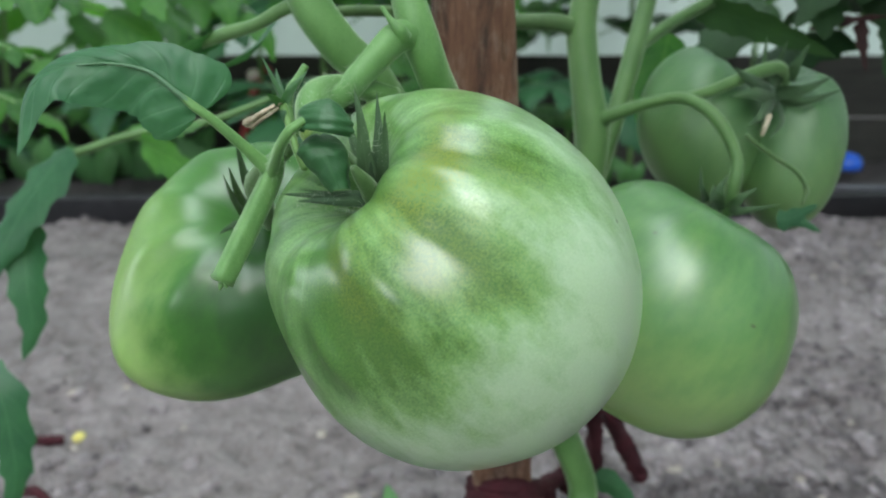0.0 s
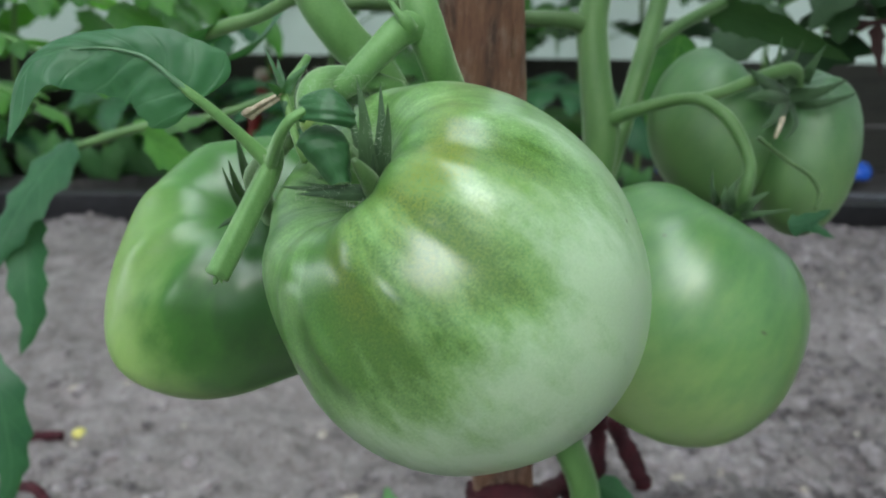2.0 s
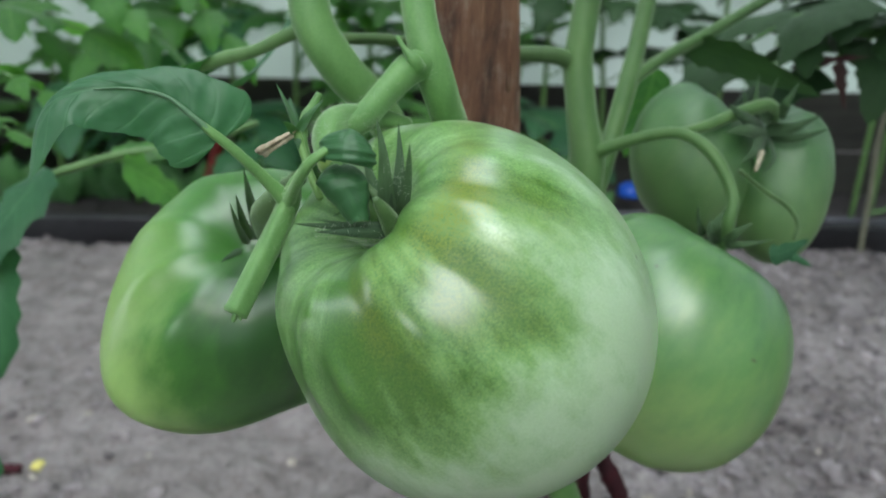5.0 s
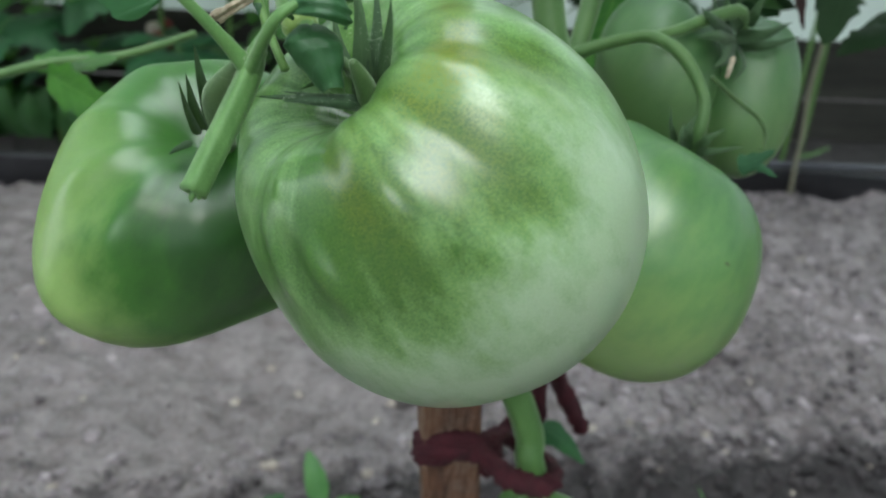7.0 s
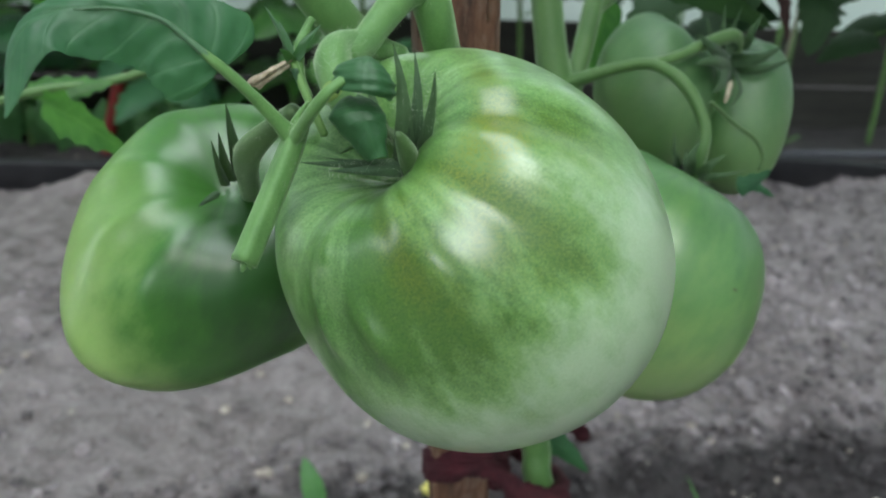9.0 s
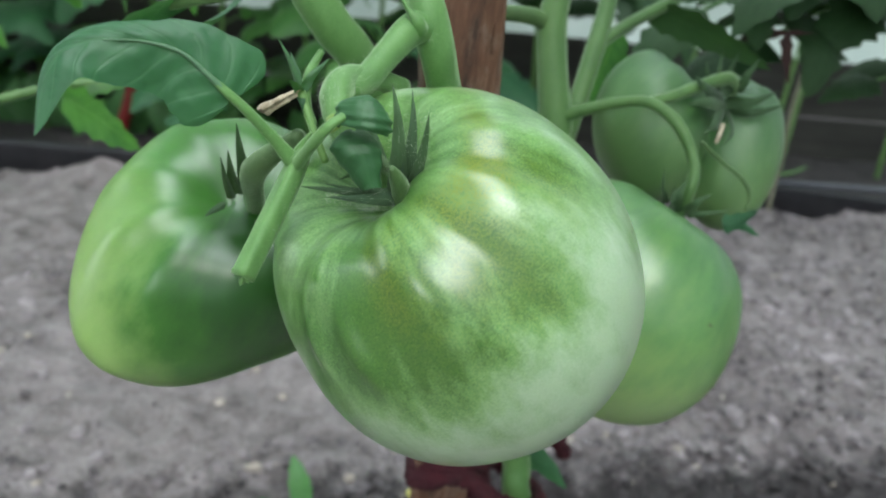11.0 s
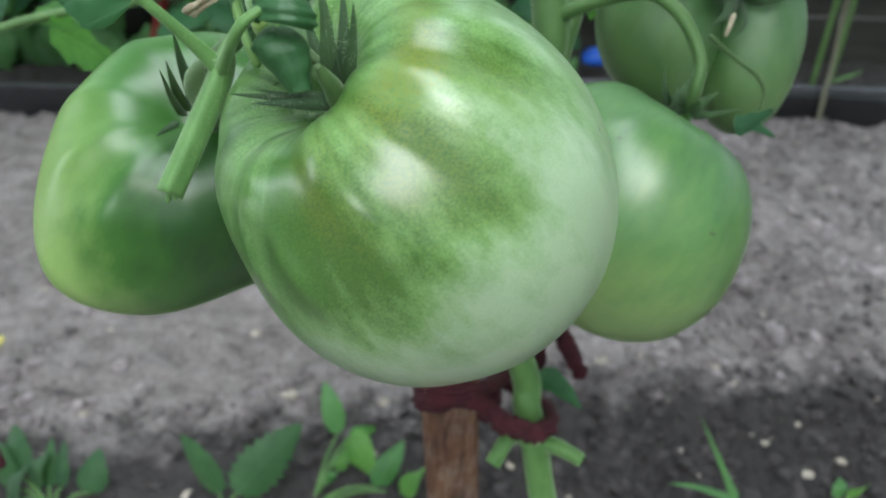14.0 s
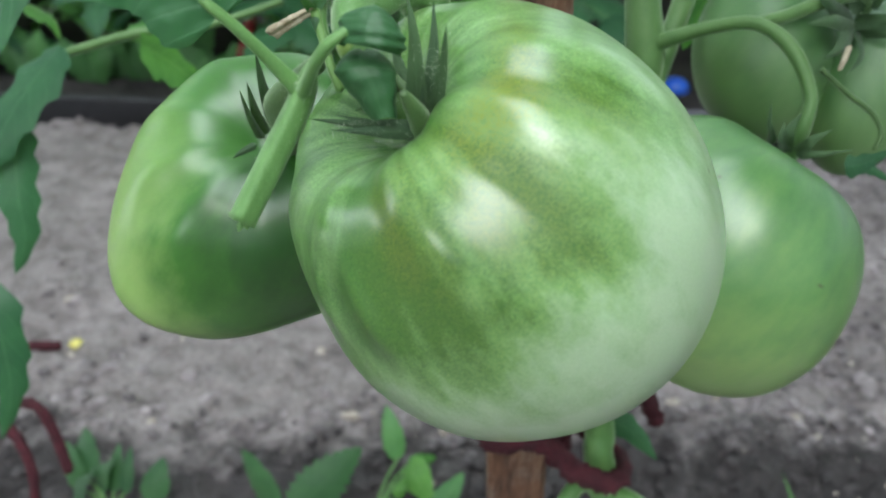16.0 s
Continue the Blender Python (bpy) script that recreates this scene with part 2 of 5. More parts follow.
def leaf_skin(name, dark, light, vein, through_light=0.35, gloss=0.45, veins=0.38, down=0.15, relief=0.35):
    m, nt, links, bsdf = material(name)
    uv = nt.new("ShaderNodeUVMap")
    uv.uv_map = "leaf"
    sep = nt.new("ShaderNodeSeparateXYZ")
    links.new(uv.outputs[0], sep.inputs[0])
    s = sep.outputs[0]
    v = maths(nt, links, "ABSOLUTE", maths(nt, links, "MULTIPLY_ADD", sep.outputs[1], 2.0, -1.0))
    saw = maths(nt, links, "ABSOLUTE", maths(nt, links, "SUBTRACT", maths(nt, links, "FRACT", maths(nt, links, "MULTIPLY_ADD", v, -1.4, maths(nt, links, "MULTIPLY", s, 7.0))), 0.5))
    ribs = nt.new("ShaderNodeMapRange")
    ribs.inputs[1].default_value, ribs.inputs[2].default_value, ribs.inputs[3].default_value, ribs.inputs[4].default_value = 0.0, 0.09, 0.7, 0.0
    links.new(saw, ribs.inputs[0])
    midrib = nt.new("ShaderNodeMapRange")
    midrib.inputs[1].default_value, midrib.inputs[2].default_value, midrib.inputs[3].default_value, midrib.inputs[4].default_value = 0.03, 0.08, 1.0, 0.0
    links.new(v, midrib.inputs[0])
    lines = maths(nt, links, "MAXIMUM", ribs.outputs[0], midrib.outputs[0])
    co = nt.new("ShaderNodeTexCoord")
    info = nt.new("ShaderNodeObjectInfo")
    big = noise_node(nt, links, co.outputs["Object"], 45.0, 4.0)
    cells = nt.new("ShaderNodeTexVoronoi")
    cells.feature = "SMOOTH_F1"
    cells.inputs["Scale"].default_value = 420.0
    links.new(co.outputs["Object"], cells.inputs["Vector"])
    level = maths(nt, links, "ADD", maths(nt, links, "MULTIPLY", big.outputs[0], 0.75), maths(nt, links, "MULTIPLY", info.outputs["Random"], 0.35))
    colour = ramp_node(nt, links, level, ((0.30, dark), (0.78, light))).outputs[0]
    colour = mixed(nt, links, maths(nt, links, "MULTIPLY", lines, veins), colour, vein)
    links.new(colour, bsdf.inputs["Base Color"])
    bsdf.inputs["Roughness"].default_value = gloss
    bsdf.inputs["Specular IOR Level"].default_value = 0.4
    bsdf.inputs["Sheen Weight"].default_value = down
    height = maths(nt, links, "ADD", maths(nt, links, "MULTIPLY", lines, -1.3 * veins), maths(nt, links, "MULTIPLY", cells.outputs["Distance"], 0.8))
    bump(nt, links, bsdf, height, relief, 0.0006)
    trans = nt.new("ShaderNodeBsdfTranslucent")
    links.new(mixed(nt, links, 1.0, colour, (1.5, 1.7, 0.6), "MULTIPLY"), trans.inputs[0])
    mix = nt.new("ShaderNodeMixShader")
    mix.inputs[0].default_value = through_light
    links.new(bsdf.outputs[0], mix.inputs[1])
    links.new(trans.outputs[0], mix.inputs[2])
    links.new(mix.outputs[0], nt["Material Output"].inputs[0])
    return m


def grainy(name, dark, light, scale=60.0, rough=0.9, relief=0.4, depth=0.003, stretch=(1, 1, 1), detail=6.0):
    m, nt, links, bsdf = material(name)
    co = nt.new("ShaderNodeTexCoord")
    mapping = nt.new("ShaderNodeMapping")
    mapping.inputs["Scale"].default_value = stretch
    links.new(co.outputs["Object"], mapping.inputs[0])
    big = noise_node(nt, links, mapping.outputs[0], scale / 8, 5.0)
    small = noise_node(nt, links, mapping.outputs[0], scale, detail, 0.7)
    level = maths(nt, links, "ADD", maths(nt, links, "MULTIPLY", big.outputs[0], 0.5), maths(nt, links, "MULTIPLY", small.outputs[0], 0.5))
    colour = ramp_node(nt, links, level, ((0.33, dark), (0.66, light)))
    links.new(colour.outputs[0], bsdf.inputs["Base Color"])
    bsdf.inputs["Roughness"].default_value = rough
    bump(nt, links, bsdf, small.outputs[0], relief, depth)
    return m


# pale patches on the ridges paint in some highlight beside the pale skin
SKIN_MAIN = skin("green_tomato_skin", (0.045, 0.135, 0.023), (0.143, 0.285, 0.092), (0.335, 0.47, 0.305), (0.17, 0.215, 0.022), seed=0.3, gloss=0.30, vary=0.80, stipple=0.38, slope=0.40, border=0.94,
    patches=((-1.22, 1.00, 0.17, 0.30, -0.34), (-1.30, 1.05, 0.22, 0.25, -0.34), (-1.48, 1.06, 0.2, 0.2, -0.10), (-1.85, 0.92, 0.30, 0.32, -0.36), (-1.84, 1.16, 0.12, 0.16, -0.20), (-2.30, 0.80, 0.45, 0.36, -0.34), (-0.60, 1.20, 0.12, 0.5, -0.30), (-0.45, 0.90, 0.4, 0.30, -0.20), (-0.98, 0.92, 0.15, 0.32, 0.20), (-0.95, 1.5, 0.30, 0.45, 0.18), (-1.7, 1.75, 1.0, 0.5, 0.14), (-2.45, 0.5, 0.2, 0.2, 0.2), (-0.32, 0.98, 0.12, 0.3, 0.2)),
    flushes=((-0.84, 0.66, 0.20, 0.09, 0.62), (-0.68, 0.88, 0.16, 0.24, 0.45), (-0.30, 0.62, 0.30, 0.07, 0.6), (-1.30, 0.52, 0.3, 0.08, 0.30), (-1.86, 0.64, 0.09, 0.20, 0.40), (-1.24, 0.92, 0.18, 0.30, 0.50), (-1.75, 0.88, 0.32, 0.34, 0.24), (-1.68, 0.70, 0.10, 0.2, 0.30), (-0.92, 0.66, 0.35, 0.10, 0.45)), marks=((-0.53, 1.60, 0.010, 0.008, 1.0),))
# first two patches paint a lit outer side and a shaded inner side
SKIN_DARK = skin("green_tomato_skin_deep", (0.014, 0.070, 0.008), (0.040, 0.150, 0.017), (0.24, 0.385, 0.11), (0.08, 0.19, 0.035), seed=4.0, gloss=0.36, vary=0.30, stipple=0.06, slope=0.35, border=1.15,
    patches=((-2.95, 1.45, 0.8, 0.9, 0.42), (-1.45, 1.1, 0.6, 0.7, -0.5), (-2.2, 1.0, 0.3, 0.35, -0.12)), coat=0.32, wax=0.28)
SKIN_SOFT = skin("green_tomato_skin_even", (0.046, 0.145, 0.042), (0.098, 0.225, 0.066), (0.185, 0.31, 0.095), (0.11, 0.22, 0.06), seed=8.0, gloss=0.36, vary=0.65, stipple=0.06, slope=0.5, border=1.25, marks=((-1.67, 1.30, 0.022, 0.010, 0.9), (-2.6, 1.05, 0.012, 0.010, 0.8)), coat=0.31)
# rear fruit skin made darker and duller to stand in for shade
SKIN_REAR = skin("green_tomato_skin_shaded", (0.036, 0.115, 0.034), (0.066, 0.168, 0.050), (0.115, 0.22, 0.072), (0.09, 0.17, 0.05), seed=12.0, gloss=0.5, vary=0.5, stipple=0.04, slope=0.5, border=1.25, coat=0.42)
STALK = plant_stalk("downy_green_stalk", (0.055, 0.15, 0.034), (0.132, 0.275, 0.080))
STALK_PALE = plant_stalk("yellowish_stalk", (0.12, 0.22, 0.045), (0.22, 0.34, 0.08))
STALK_DEEP = plant_stalk("deep_green_stalk", (0.07, 0.17, 0.035), (0.14, 0.27, 0.07))
STALK_REAR = plant_stalk("dull_green_stalk", (0.052, 0.128, 0.032), (0.105, 0.205, 0.062))
STALK_DARK = plant_stalk("olive_green_stalk", (0.04, 0.09, 0.025), (0.085, 0.16, 0.05))
SEPAL = leaf_skin("sepal_green", (0.02, 0.052, 0.02), (0.05, 0.105, 0.04), (0.07, 0.13, 0.06), 0.10, 0.75)
LEAF = leaf_skin("tomato_leaf_green", (0.016, 0.078, 0.032), (0.038, 0.130, 0.054), (0.080, 0.190, 0.090), 0.2, 0.46, 0.24, 0.03, 0.6)
LEAF_CURL = leaf_skin("curled_leaf_green", (0.014, 0.066, 0.022), (0.038, 0.125, 0.042), (0.05, 0.14, 0.055), 0.1, 0.46, 0.22, 0.02, 0.6)
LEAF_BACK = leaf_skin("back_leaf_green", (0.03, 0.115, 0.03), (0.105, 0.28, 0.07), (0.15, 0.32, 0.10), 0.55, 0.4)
LEAF_RIB = plant_stalk("leaf_rib_green", (0.05, 0.13, 0.06), (0.085, 0.18, 0.09))
# leaf colour darkened to imitate leaves in shade against the bright wall
LEAF_SHADED = leaf_skin("shaded_leaf_green", (0.012, 0.040, 0.014), (0.030, 0.078, 0.024), (0.040, 0.09, 0.035), 0.12, 0.6, 0.38, 0.0)
SEEDLING = leaf_skin("seedling_green", (0.06, 0.18, 0.06), (0.11, 0.28, 0.09), (0.16, 0.33, 0.13), 0.3)
LEAF_FRESH = leaf_skin("seedling_light_green", (0.09, 0.24, 0.05), (0.15, 0.35, 0.08), (0.20, 0.38, 0.13), 0.3)
LEAF_DULL = leaf_skin("weed_green", (0.024, 0.08, 0.034), (0.05, 0.135, 0.05), (0.06, 0.145, 0.06), 0.25)
def earth(name, dark, light, zone_tone, scale, depth, loose=0.0):
    """Dry soil with a darker tone by the plants' feet and in the far bed, with ragged borders."""
    m, nt, links, bsdf = material(name)
    co = nt.new("ShaderNodeTexCoord")
    p = co.outputs["Object"]
    big, mid, small = (noise_node(nt, links, p, k, 5.0, 0.6) for k in (4.0, 26.0, scale))
    level = maths(nt, links, "ADD", maths(nt, links, "MULTIPLY", big.outputs[0], 0.3), maths(nt, links, "MULTIPLY", mid.outputs[0], 0.4))
    level = maths(nt, links, "ADD", level, maths(nt, links, "MULTIPLY", small.outputs[0], 0.3))
    colour = ramp_node(nt, links, level, ((0.39, dark), (0.62, light))).outputs[0]
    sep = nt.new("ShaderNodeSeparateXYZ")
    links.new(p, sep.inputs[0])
    near_zone = nt.new("ShaderNodeMapRange")
    near_zone.inputs[1].default_value, near_zone.inputs[2].default_value, near_zone.inputs[3].default_value, near_zone.inputs[4].default_value = 0.62, 0.70, 0.9, 0.0
    links.new(maths(nt, links, "ADD", maths(nt, links, "MULTIPLY_ADD", maths(nt, links, "MINIMUM", maths(nt, links, "MAXIMUM", sep.outputs[0], 0.0), 0.2), -0.22, sep.outputs[1]), maths(nt, links, "MULTIPLY_ADD", big.outputs[0], 0.22, maths(nt, links, "MULTIPLY_ADD", mid.outputs[0], 0.16, -0.19))), near_zone.inputs[0])
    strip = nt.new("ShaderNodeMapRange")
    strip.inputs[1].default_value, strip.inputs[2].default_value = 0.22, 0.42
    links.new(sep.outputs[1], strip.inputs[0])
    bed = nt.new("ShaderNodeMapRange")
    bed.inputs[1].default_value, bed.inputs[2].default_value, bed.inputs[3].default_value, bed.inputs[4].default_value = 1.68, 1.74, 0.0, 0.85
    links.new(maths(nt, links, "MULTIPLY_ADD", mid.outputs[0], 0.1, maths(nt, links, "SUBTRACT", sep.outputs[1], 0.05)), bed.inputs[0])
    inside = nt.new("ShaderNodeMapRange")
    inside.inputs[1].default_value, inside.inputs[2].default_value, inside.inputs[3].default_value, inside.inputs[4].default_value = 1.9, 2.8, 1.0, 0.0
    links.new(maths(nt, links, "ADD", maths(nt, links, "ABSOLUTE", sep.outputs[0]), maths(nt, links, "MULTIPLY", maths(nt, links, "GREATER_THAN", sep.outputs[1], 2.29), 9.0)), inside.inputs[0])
    zone_share = maths(nt, links, "MULTIPLY", inside.outputs[0], maths(nt, links, "MAXIMUM", bed.outputs[0], maths(nt, links, "MULTIPLY", near_zone.outputs[0], strip.outputs[0])))
    colour = mixed(nt, links, zone_share, colour, zone_tone)
    if loose:
        tone = maths(nt, links, "MULTIPLY_ADD", nt.new("ShaderNodeNewGeometry").outputs["Random Per Island"], 2 * loose, 1 - loose)
        colour = mixed(nt, links, 1.0, colour, tone, "MULTIPLY")
    links.new(colour, bsdf.inputs["Base Color"])
    bsdf.inputs["Roughness"].default_value = 0.95
    bump(nt, links, bsdf, maths(nt, links, "ADD", small.outputs[0], mid.outputs[0]), 0.9, depth)
    return m


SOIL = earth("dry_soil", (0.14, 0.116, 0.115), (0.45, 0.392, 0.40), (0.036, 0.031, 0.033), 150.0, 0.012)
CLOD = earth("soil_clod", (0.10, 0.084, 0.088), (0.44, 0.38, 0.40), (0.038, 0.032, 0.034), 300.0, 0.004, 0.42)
CHIP = grainy("pale_chip", (0.30, 0.24, 0.20), (0.62, 0.55, 0.49), 300.0, 0.8, 0.4, 0.001)
def old_wood():
    m, nt, links, bsdf = material("weathered_wood")
    co = nt.new("ShaderNodeTexCoord")
    mapping = nt.new("ShaderNodeMapping")
    mapping.inputs["Scale"].default_value = (1, 1, 0.10)
    links.new(co.outputs["Object"], mapping.inputs[0])
    wide = noise_node(nt, links, mapping.outputs[0], 80.0, 5.0, 0.6)
    thin = noise_node(nt, links, mapping.outputs[0], 380.0, 6.0, 0.7)
    stain = noise_node(nt, links, co.outputs["Object"], 38.0, 4.0, 0.6)
    grey = noise_node(nt, links, co.outputs["Object"], 55.0, 5.0, 0.7)
    level = maths(nt, links, "ADD", maths(nt, links, "MULTIPLY", wide.outputs[0], 0.45), maths(nt, links, "MULTIPLY", thin.outputs[0], 0.35))
    level = maths(nt, links, "ADD", level, maths(nt, links, "MULTIPLY", stain.outputs[0], 0.2))
    colour = ramp_node(nt, links, level, ((0.38, (0.034, 0.017, 0.011)), (0.47, (0.105, 0.046, 0.026)), (0.56, (0.165, 0.082, 0.046)), (0.65, (0.31, 0.225, 0.16))))
    worn = ramp_node(nt, links, maths(nt, links, "ADD", maths(nt, links, "MULTIPLY", grey.outputs[0], 0.6), maths(nt, links, "MULTIPLY", thin.outputs[0], 0.4)), ((0.48, (0, 0, 0)), (0.62, (1, 1, 1))))
    tone = mixed(nt, links, maths(nt, links, "MULTIPLY", worn.outputs[0], 0.6), colour.outputs[0], (0.20, 0.155, 0.125))
    links.new(tone, bsdf.inputs["Base Color"])
    bsdf.inputs["Roughness"].default_value = 0.8
    bump(nt, links, bsdf, level, 0.8, 0.002)
    return m


WOOD = old_wood()
TWINE = grainy("dark_red_twine", (0.020, 0.003, 0.007), (0.090, 0.011, 0.020), 900.0, 0.9, 0.8, 0.001)
WITHERED = grainy("withered_leaf_brown", (0.018, 0.008, 0.008), (0.06, 0.022, 0.02), 300.0, 0.8, 0.5, 0.001)
DRY = grainy("dry_flower", (0.22, 0.165, 0.105), (0.60, 0.53, 0.40), 700.0, 0.8, 0.5, 0.001, (1, 1, 1))
PLASTIC = grainy("black_edging", (0.012, 0.012, 0.014), (0.035, 0.035, 0.04), 40.0, 0.5, 0.2, 0.001)
PIPE = grainy("grey_pipe", (0.07, 0.07, 0.085), (0.13, 0.13, 0.15), 30.0, 0.45, 0.1, 0.001)
BOARD = grainy("grey_board", (0.022, 0.02, 0.018), (0.06, 0.055, 0.048), 60.0, 0.85, 0.5, 0.002, (0.08, 1, 1))
BLUE = grainy("blue_plastic", (0.01, 0.08, 0.5), (0.02, 0.12, 0.62), 30.0, 0.3, 0.05, 0.001)
YELLOW = grainy("yellow_petal", (0.6, 0.5, 0.08), (0.85, 0.78, 0.30), 200.0, 0.6, 0.2, 0.001)
RED = grainy("red_paint", (0.13, 0.010, 0.010), (0.24, 0.018, 0.015), 60.0, 0.5, 0.2, 0.001)
STRAW = grainy("pale_dry_stem", (0.12, 0.12, 0.08), (0.26, 0.25, 0.18), 200.0, 0.8, 0.3, 0.001)
METAL = grainy("frame_metal", (0.45, 0.46, 0.47), (0.6, 0.61, 0.62), 40.0, 0.4, 0.1, 0.0005)


def sheeting(name, clear):
    """Milky ribbed greenhouse sheet that lets daylight through."""
    m, nt, links, bsdf = material(name)
    co = nt.new("ShaderNodeTexCoord")
    stain = noise_node(nt, links, co.outputs["Object"], 3.0, 5.0)
    colour = ramp_node(nt, links, stain.outputs[0], ((0.3, (0.74, 0.81, 0.77)), (0.7, (0.88, 0.94, 0.91))))
    trans = nt.new("ShaderNodeBsdfTranslucent")
    links.new(colour.outputs[0], trans.inputs[0])
    links.new(colour.outputs[0], bsdf.inputs["Base Color"])
    bsdf.inputs["Roughness"].default_value = 0.35
    mix = nt.new("ShaderNodeMixShader")
    mix.inputs[0].default_value = clear
    links.new(bsdf.outputs[0], mix.inputs[1])
    links.new(trans.outputs[0], mix.inputs[2])
    links.new(mix.outputs[0], nt["Material Output"].inputs[0])
    return m


SHEET = sheeting("milky_sheet", 0.5)
ROOF_SHEET = sheeting("milky_roof_sheet", 0.85)


def box(name, lo, hi, bevel=0.004):
    bm = bmesh.new()
    bmesh.ops.create_cube(bm, size=1)
    for v in bm.verts:
        v.co = [a + (b - a) * (c + 0.5) for a, b, c in zip(lo, hi, v.co)]
    if bevel:
        bmesh.ops.bevel(bm, geom=bm.edges[:], offset=bevel, segments=2, affect="EDGES")
    me = bpy.data.meshes.new(name)
    bm.to_mesh(me)
    bm.free()
    return me


# ---- ground: one uneven sheet of dry soil ----
def coarse(x, y):
    """How cloddy the soil lies: more so beside the stake and close to the bed's near edge."""
    drift = noise.noise((x * 2.6 + 1.0, y * 2.6, 7.7))
    return max(0.0, min(1.2, 0.25 + 0.8 * drift + 0.55 * min(1.0, max(0.0, (x - 0.02) / 0.25)) + 0.6 * min(1.0, max(0.0, (0.80 - y) / 0.16))))


def soil_height(x, y):
    z = 0.016 * noise.noise((x * 3.1, y * 3.1, 0.2)) + 0.012 * noise.noise((x * 9, y * 9, 3.1)) + 0.010 * noise.noise((x * 21, y * 21, 5.5))
    rough = 0.30 + 0.6 * coarse(x, y)
    lump = noise.noise((x * 38, y * 38, 9.4))
    return z + rough * (0.017 * max(0.0, lump) - 0.020 * max(0.0, -lump - 0.25) + 0.011 * noise.noise((x * 75, y * 75, 2.0))) - 0.004 + 0.055 * math.exp(-(((y - 1.66) / 0.05) ** 2)) * max(0.0, 0.15 + noise.noise((x * 4.5, 1.0, 6.0)) + 0.4 * noise.noise((x * 17, y * 17, 6.0)))


def ground_axis(lo, hi, step, far):
    inner = list(np.arange(lo, hi + step / 2, step))
    outer = [0.05, 0.15, 0.4, 1.0, 2.5, 6, 15, 40, 100, 300, 900]
    return [lo - d for d in reversed(outer) if d < far] + inner + [hi + d for d in outer if d < far]


gx, gy = ground_axis(-1.15, 1.5, 0.0065, 2000), ground_axis(0.38, 2.05, 0.0065, 2000)
gv = [(x, y, soil_height(x, y) if abs(x) < 3 and -1 < y < 4 else 0.0) for y in gy for x in gx]
gf = [(j * len(gx) + i, j * len(gx) + i + 1, (j + 1) * len(gx) + i + 1, (j + 1) * len(gx) + i) for j in range(len(gy) - 1) for i in range(len(gx) - 1)]
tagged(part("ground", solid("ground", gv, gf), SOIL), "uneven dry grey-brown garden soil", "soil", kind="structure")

def lumps(name, count, low, high, mat, label, category, seed, flat=0.6, spread=2.2):
    """Loose crumbs on the soil, joined into one mesh."""
    r = random.Random(seed)
    bm = bmesh.new()
    bmesh.ops.create_icosphere(bm, subdivisions=1, radius=1)
    base = [v.co.copy() for v in bm.verts]
    tris = [[v.index for v in f.verts] for f in bm.faces]
    bm.free()
    verts, faces = [], []
    for _ in range(count):
        for _ in range(6):
            x, y = r.uniform(-1.1, 1.45), 0.4 + 1.5 * r.random() ** 1.3
            if coarse(x, y) > r.uniform(0.0, 0.9):
                break
        size = low + (high - low) * r.random() ** spread
        turn = Euler((r.random() * 6, r.random() * 6, r.random() * 6)).to_matrix()
        sx, sy = r.uniform(0.7, 1.4), r.uniform(0.6, 1.1)
        start = len(verts)
        h = soil_height(x, y)
        for c in base:
            k = r.uniform(0.72, 1.15)
            p = turn @ Vector((c.x * sx * k, c.y * sy * k, c.z * k * 0.8))
            verts.append((x + p.x * size, y + p.y * size, h + size * 0.25 + p.z * size * flat))
        faces += [[start + i for i in t] for t in tris]
    return tagged(part(name, solid(name, verts, faces, smooth=False), mat), label, category, kind="stuff")


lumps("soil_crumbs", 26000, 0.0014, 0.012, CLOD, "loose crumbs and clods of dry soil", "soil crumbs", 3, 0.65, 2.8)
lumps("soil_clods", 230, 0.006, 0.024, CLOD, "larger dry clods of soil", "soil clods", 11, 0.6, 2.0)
lumps("wood_chips", 760, 0.0016, 0.0080, CHIP, "pale chips and small stones scattered on the soil", "chips", 5, 0.45, 3.0)

# ---- greenhouse: edging, base boards, milky sheets ----
BACK, EDGE = 2.28, 1.69
def strip(name, line, low, high, thick):
    """An upright plastic strip along a line, with a rolled top."""
    verts, faces = [], []
    ring = [(-0.5, low), (-0.5, high - thick), (-0.9, high - 0.4 * thick), (-0.5, high), (0.5, high), (0.9, high - 0.4 * thick), (0.5, high - thick), (0.5, low)]
    for i, (x, y) in enumerate(line):
        lean = 0.012 * noise.noise((x * 1.7, 3.0, 0.0))
        dip = 0.010 * noise.noise((x * 2.3, 8.0, 0.0))
        verts += [(x, y + off * thick + lean * z / high, z + dip) for off, z in ring]
    for i in range(len(line) - 1):
        for n in range(8):
            m = (n + 1) % 8
            faces.append((i * 8 + n, i * 8 + m, i * 8 + 8 + m, i * 8 + 8 + n))
    faces += [tuple(range(8)), tuple(reversed(range(len(verts) - 8, len(verts))))]
    return solid(name, verts, faces)


edging = tagged(part("edging", strip("edging", [(x, EDGE + 0.02 * math.sin(x * 3) + 0.012 * math.sin(x * 7.3)) for x in np.arange(-2.9, 2.91, 0.08)], -0.05, 0.066, 0.012), PLASTIC), "black plastic bed edging standing in the soil", "edging", kind="structure")
pipe = tagged(part("trim", tube("trim", [(x, EDGE + 0.035 + 0.02 * math.sin(x * 3), 0.072, 0.009) for x in np.arange(0.45, 2.91, 0.15)], sides=10), PIPE), "thin grey pipe lying along the bed edging", "pipe", kind="structure")


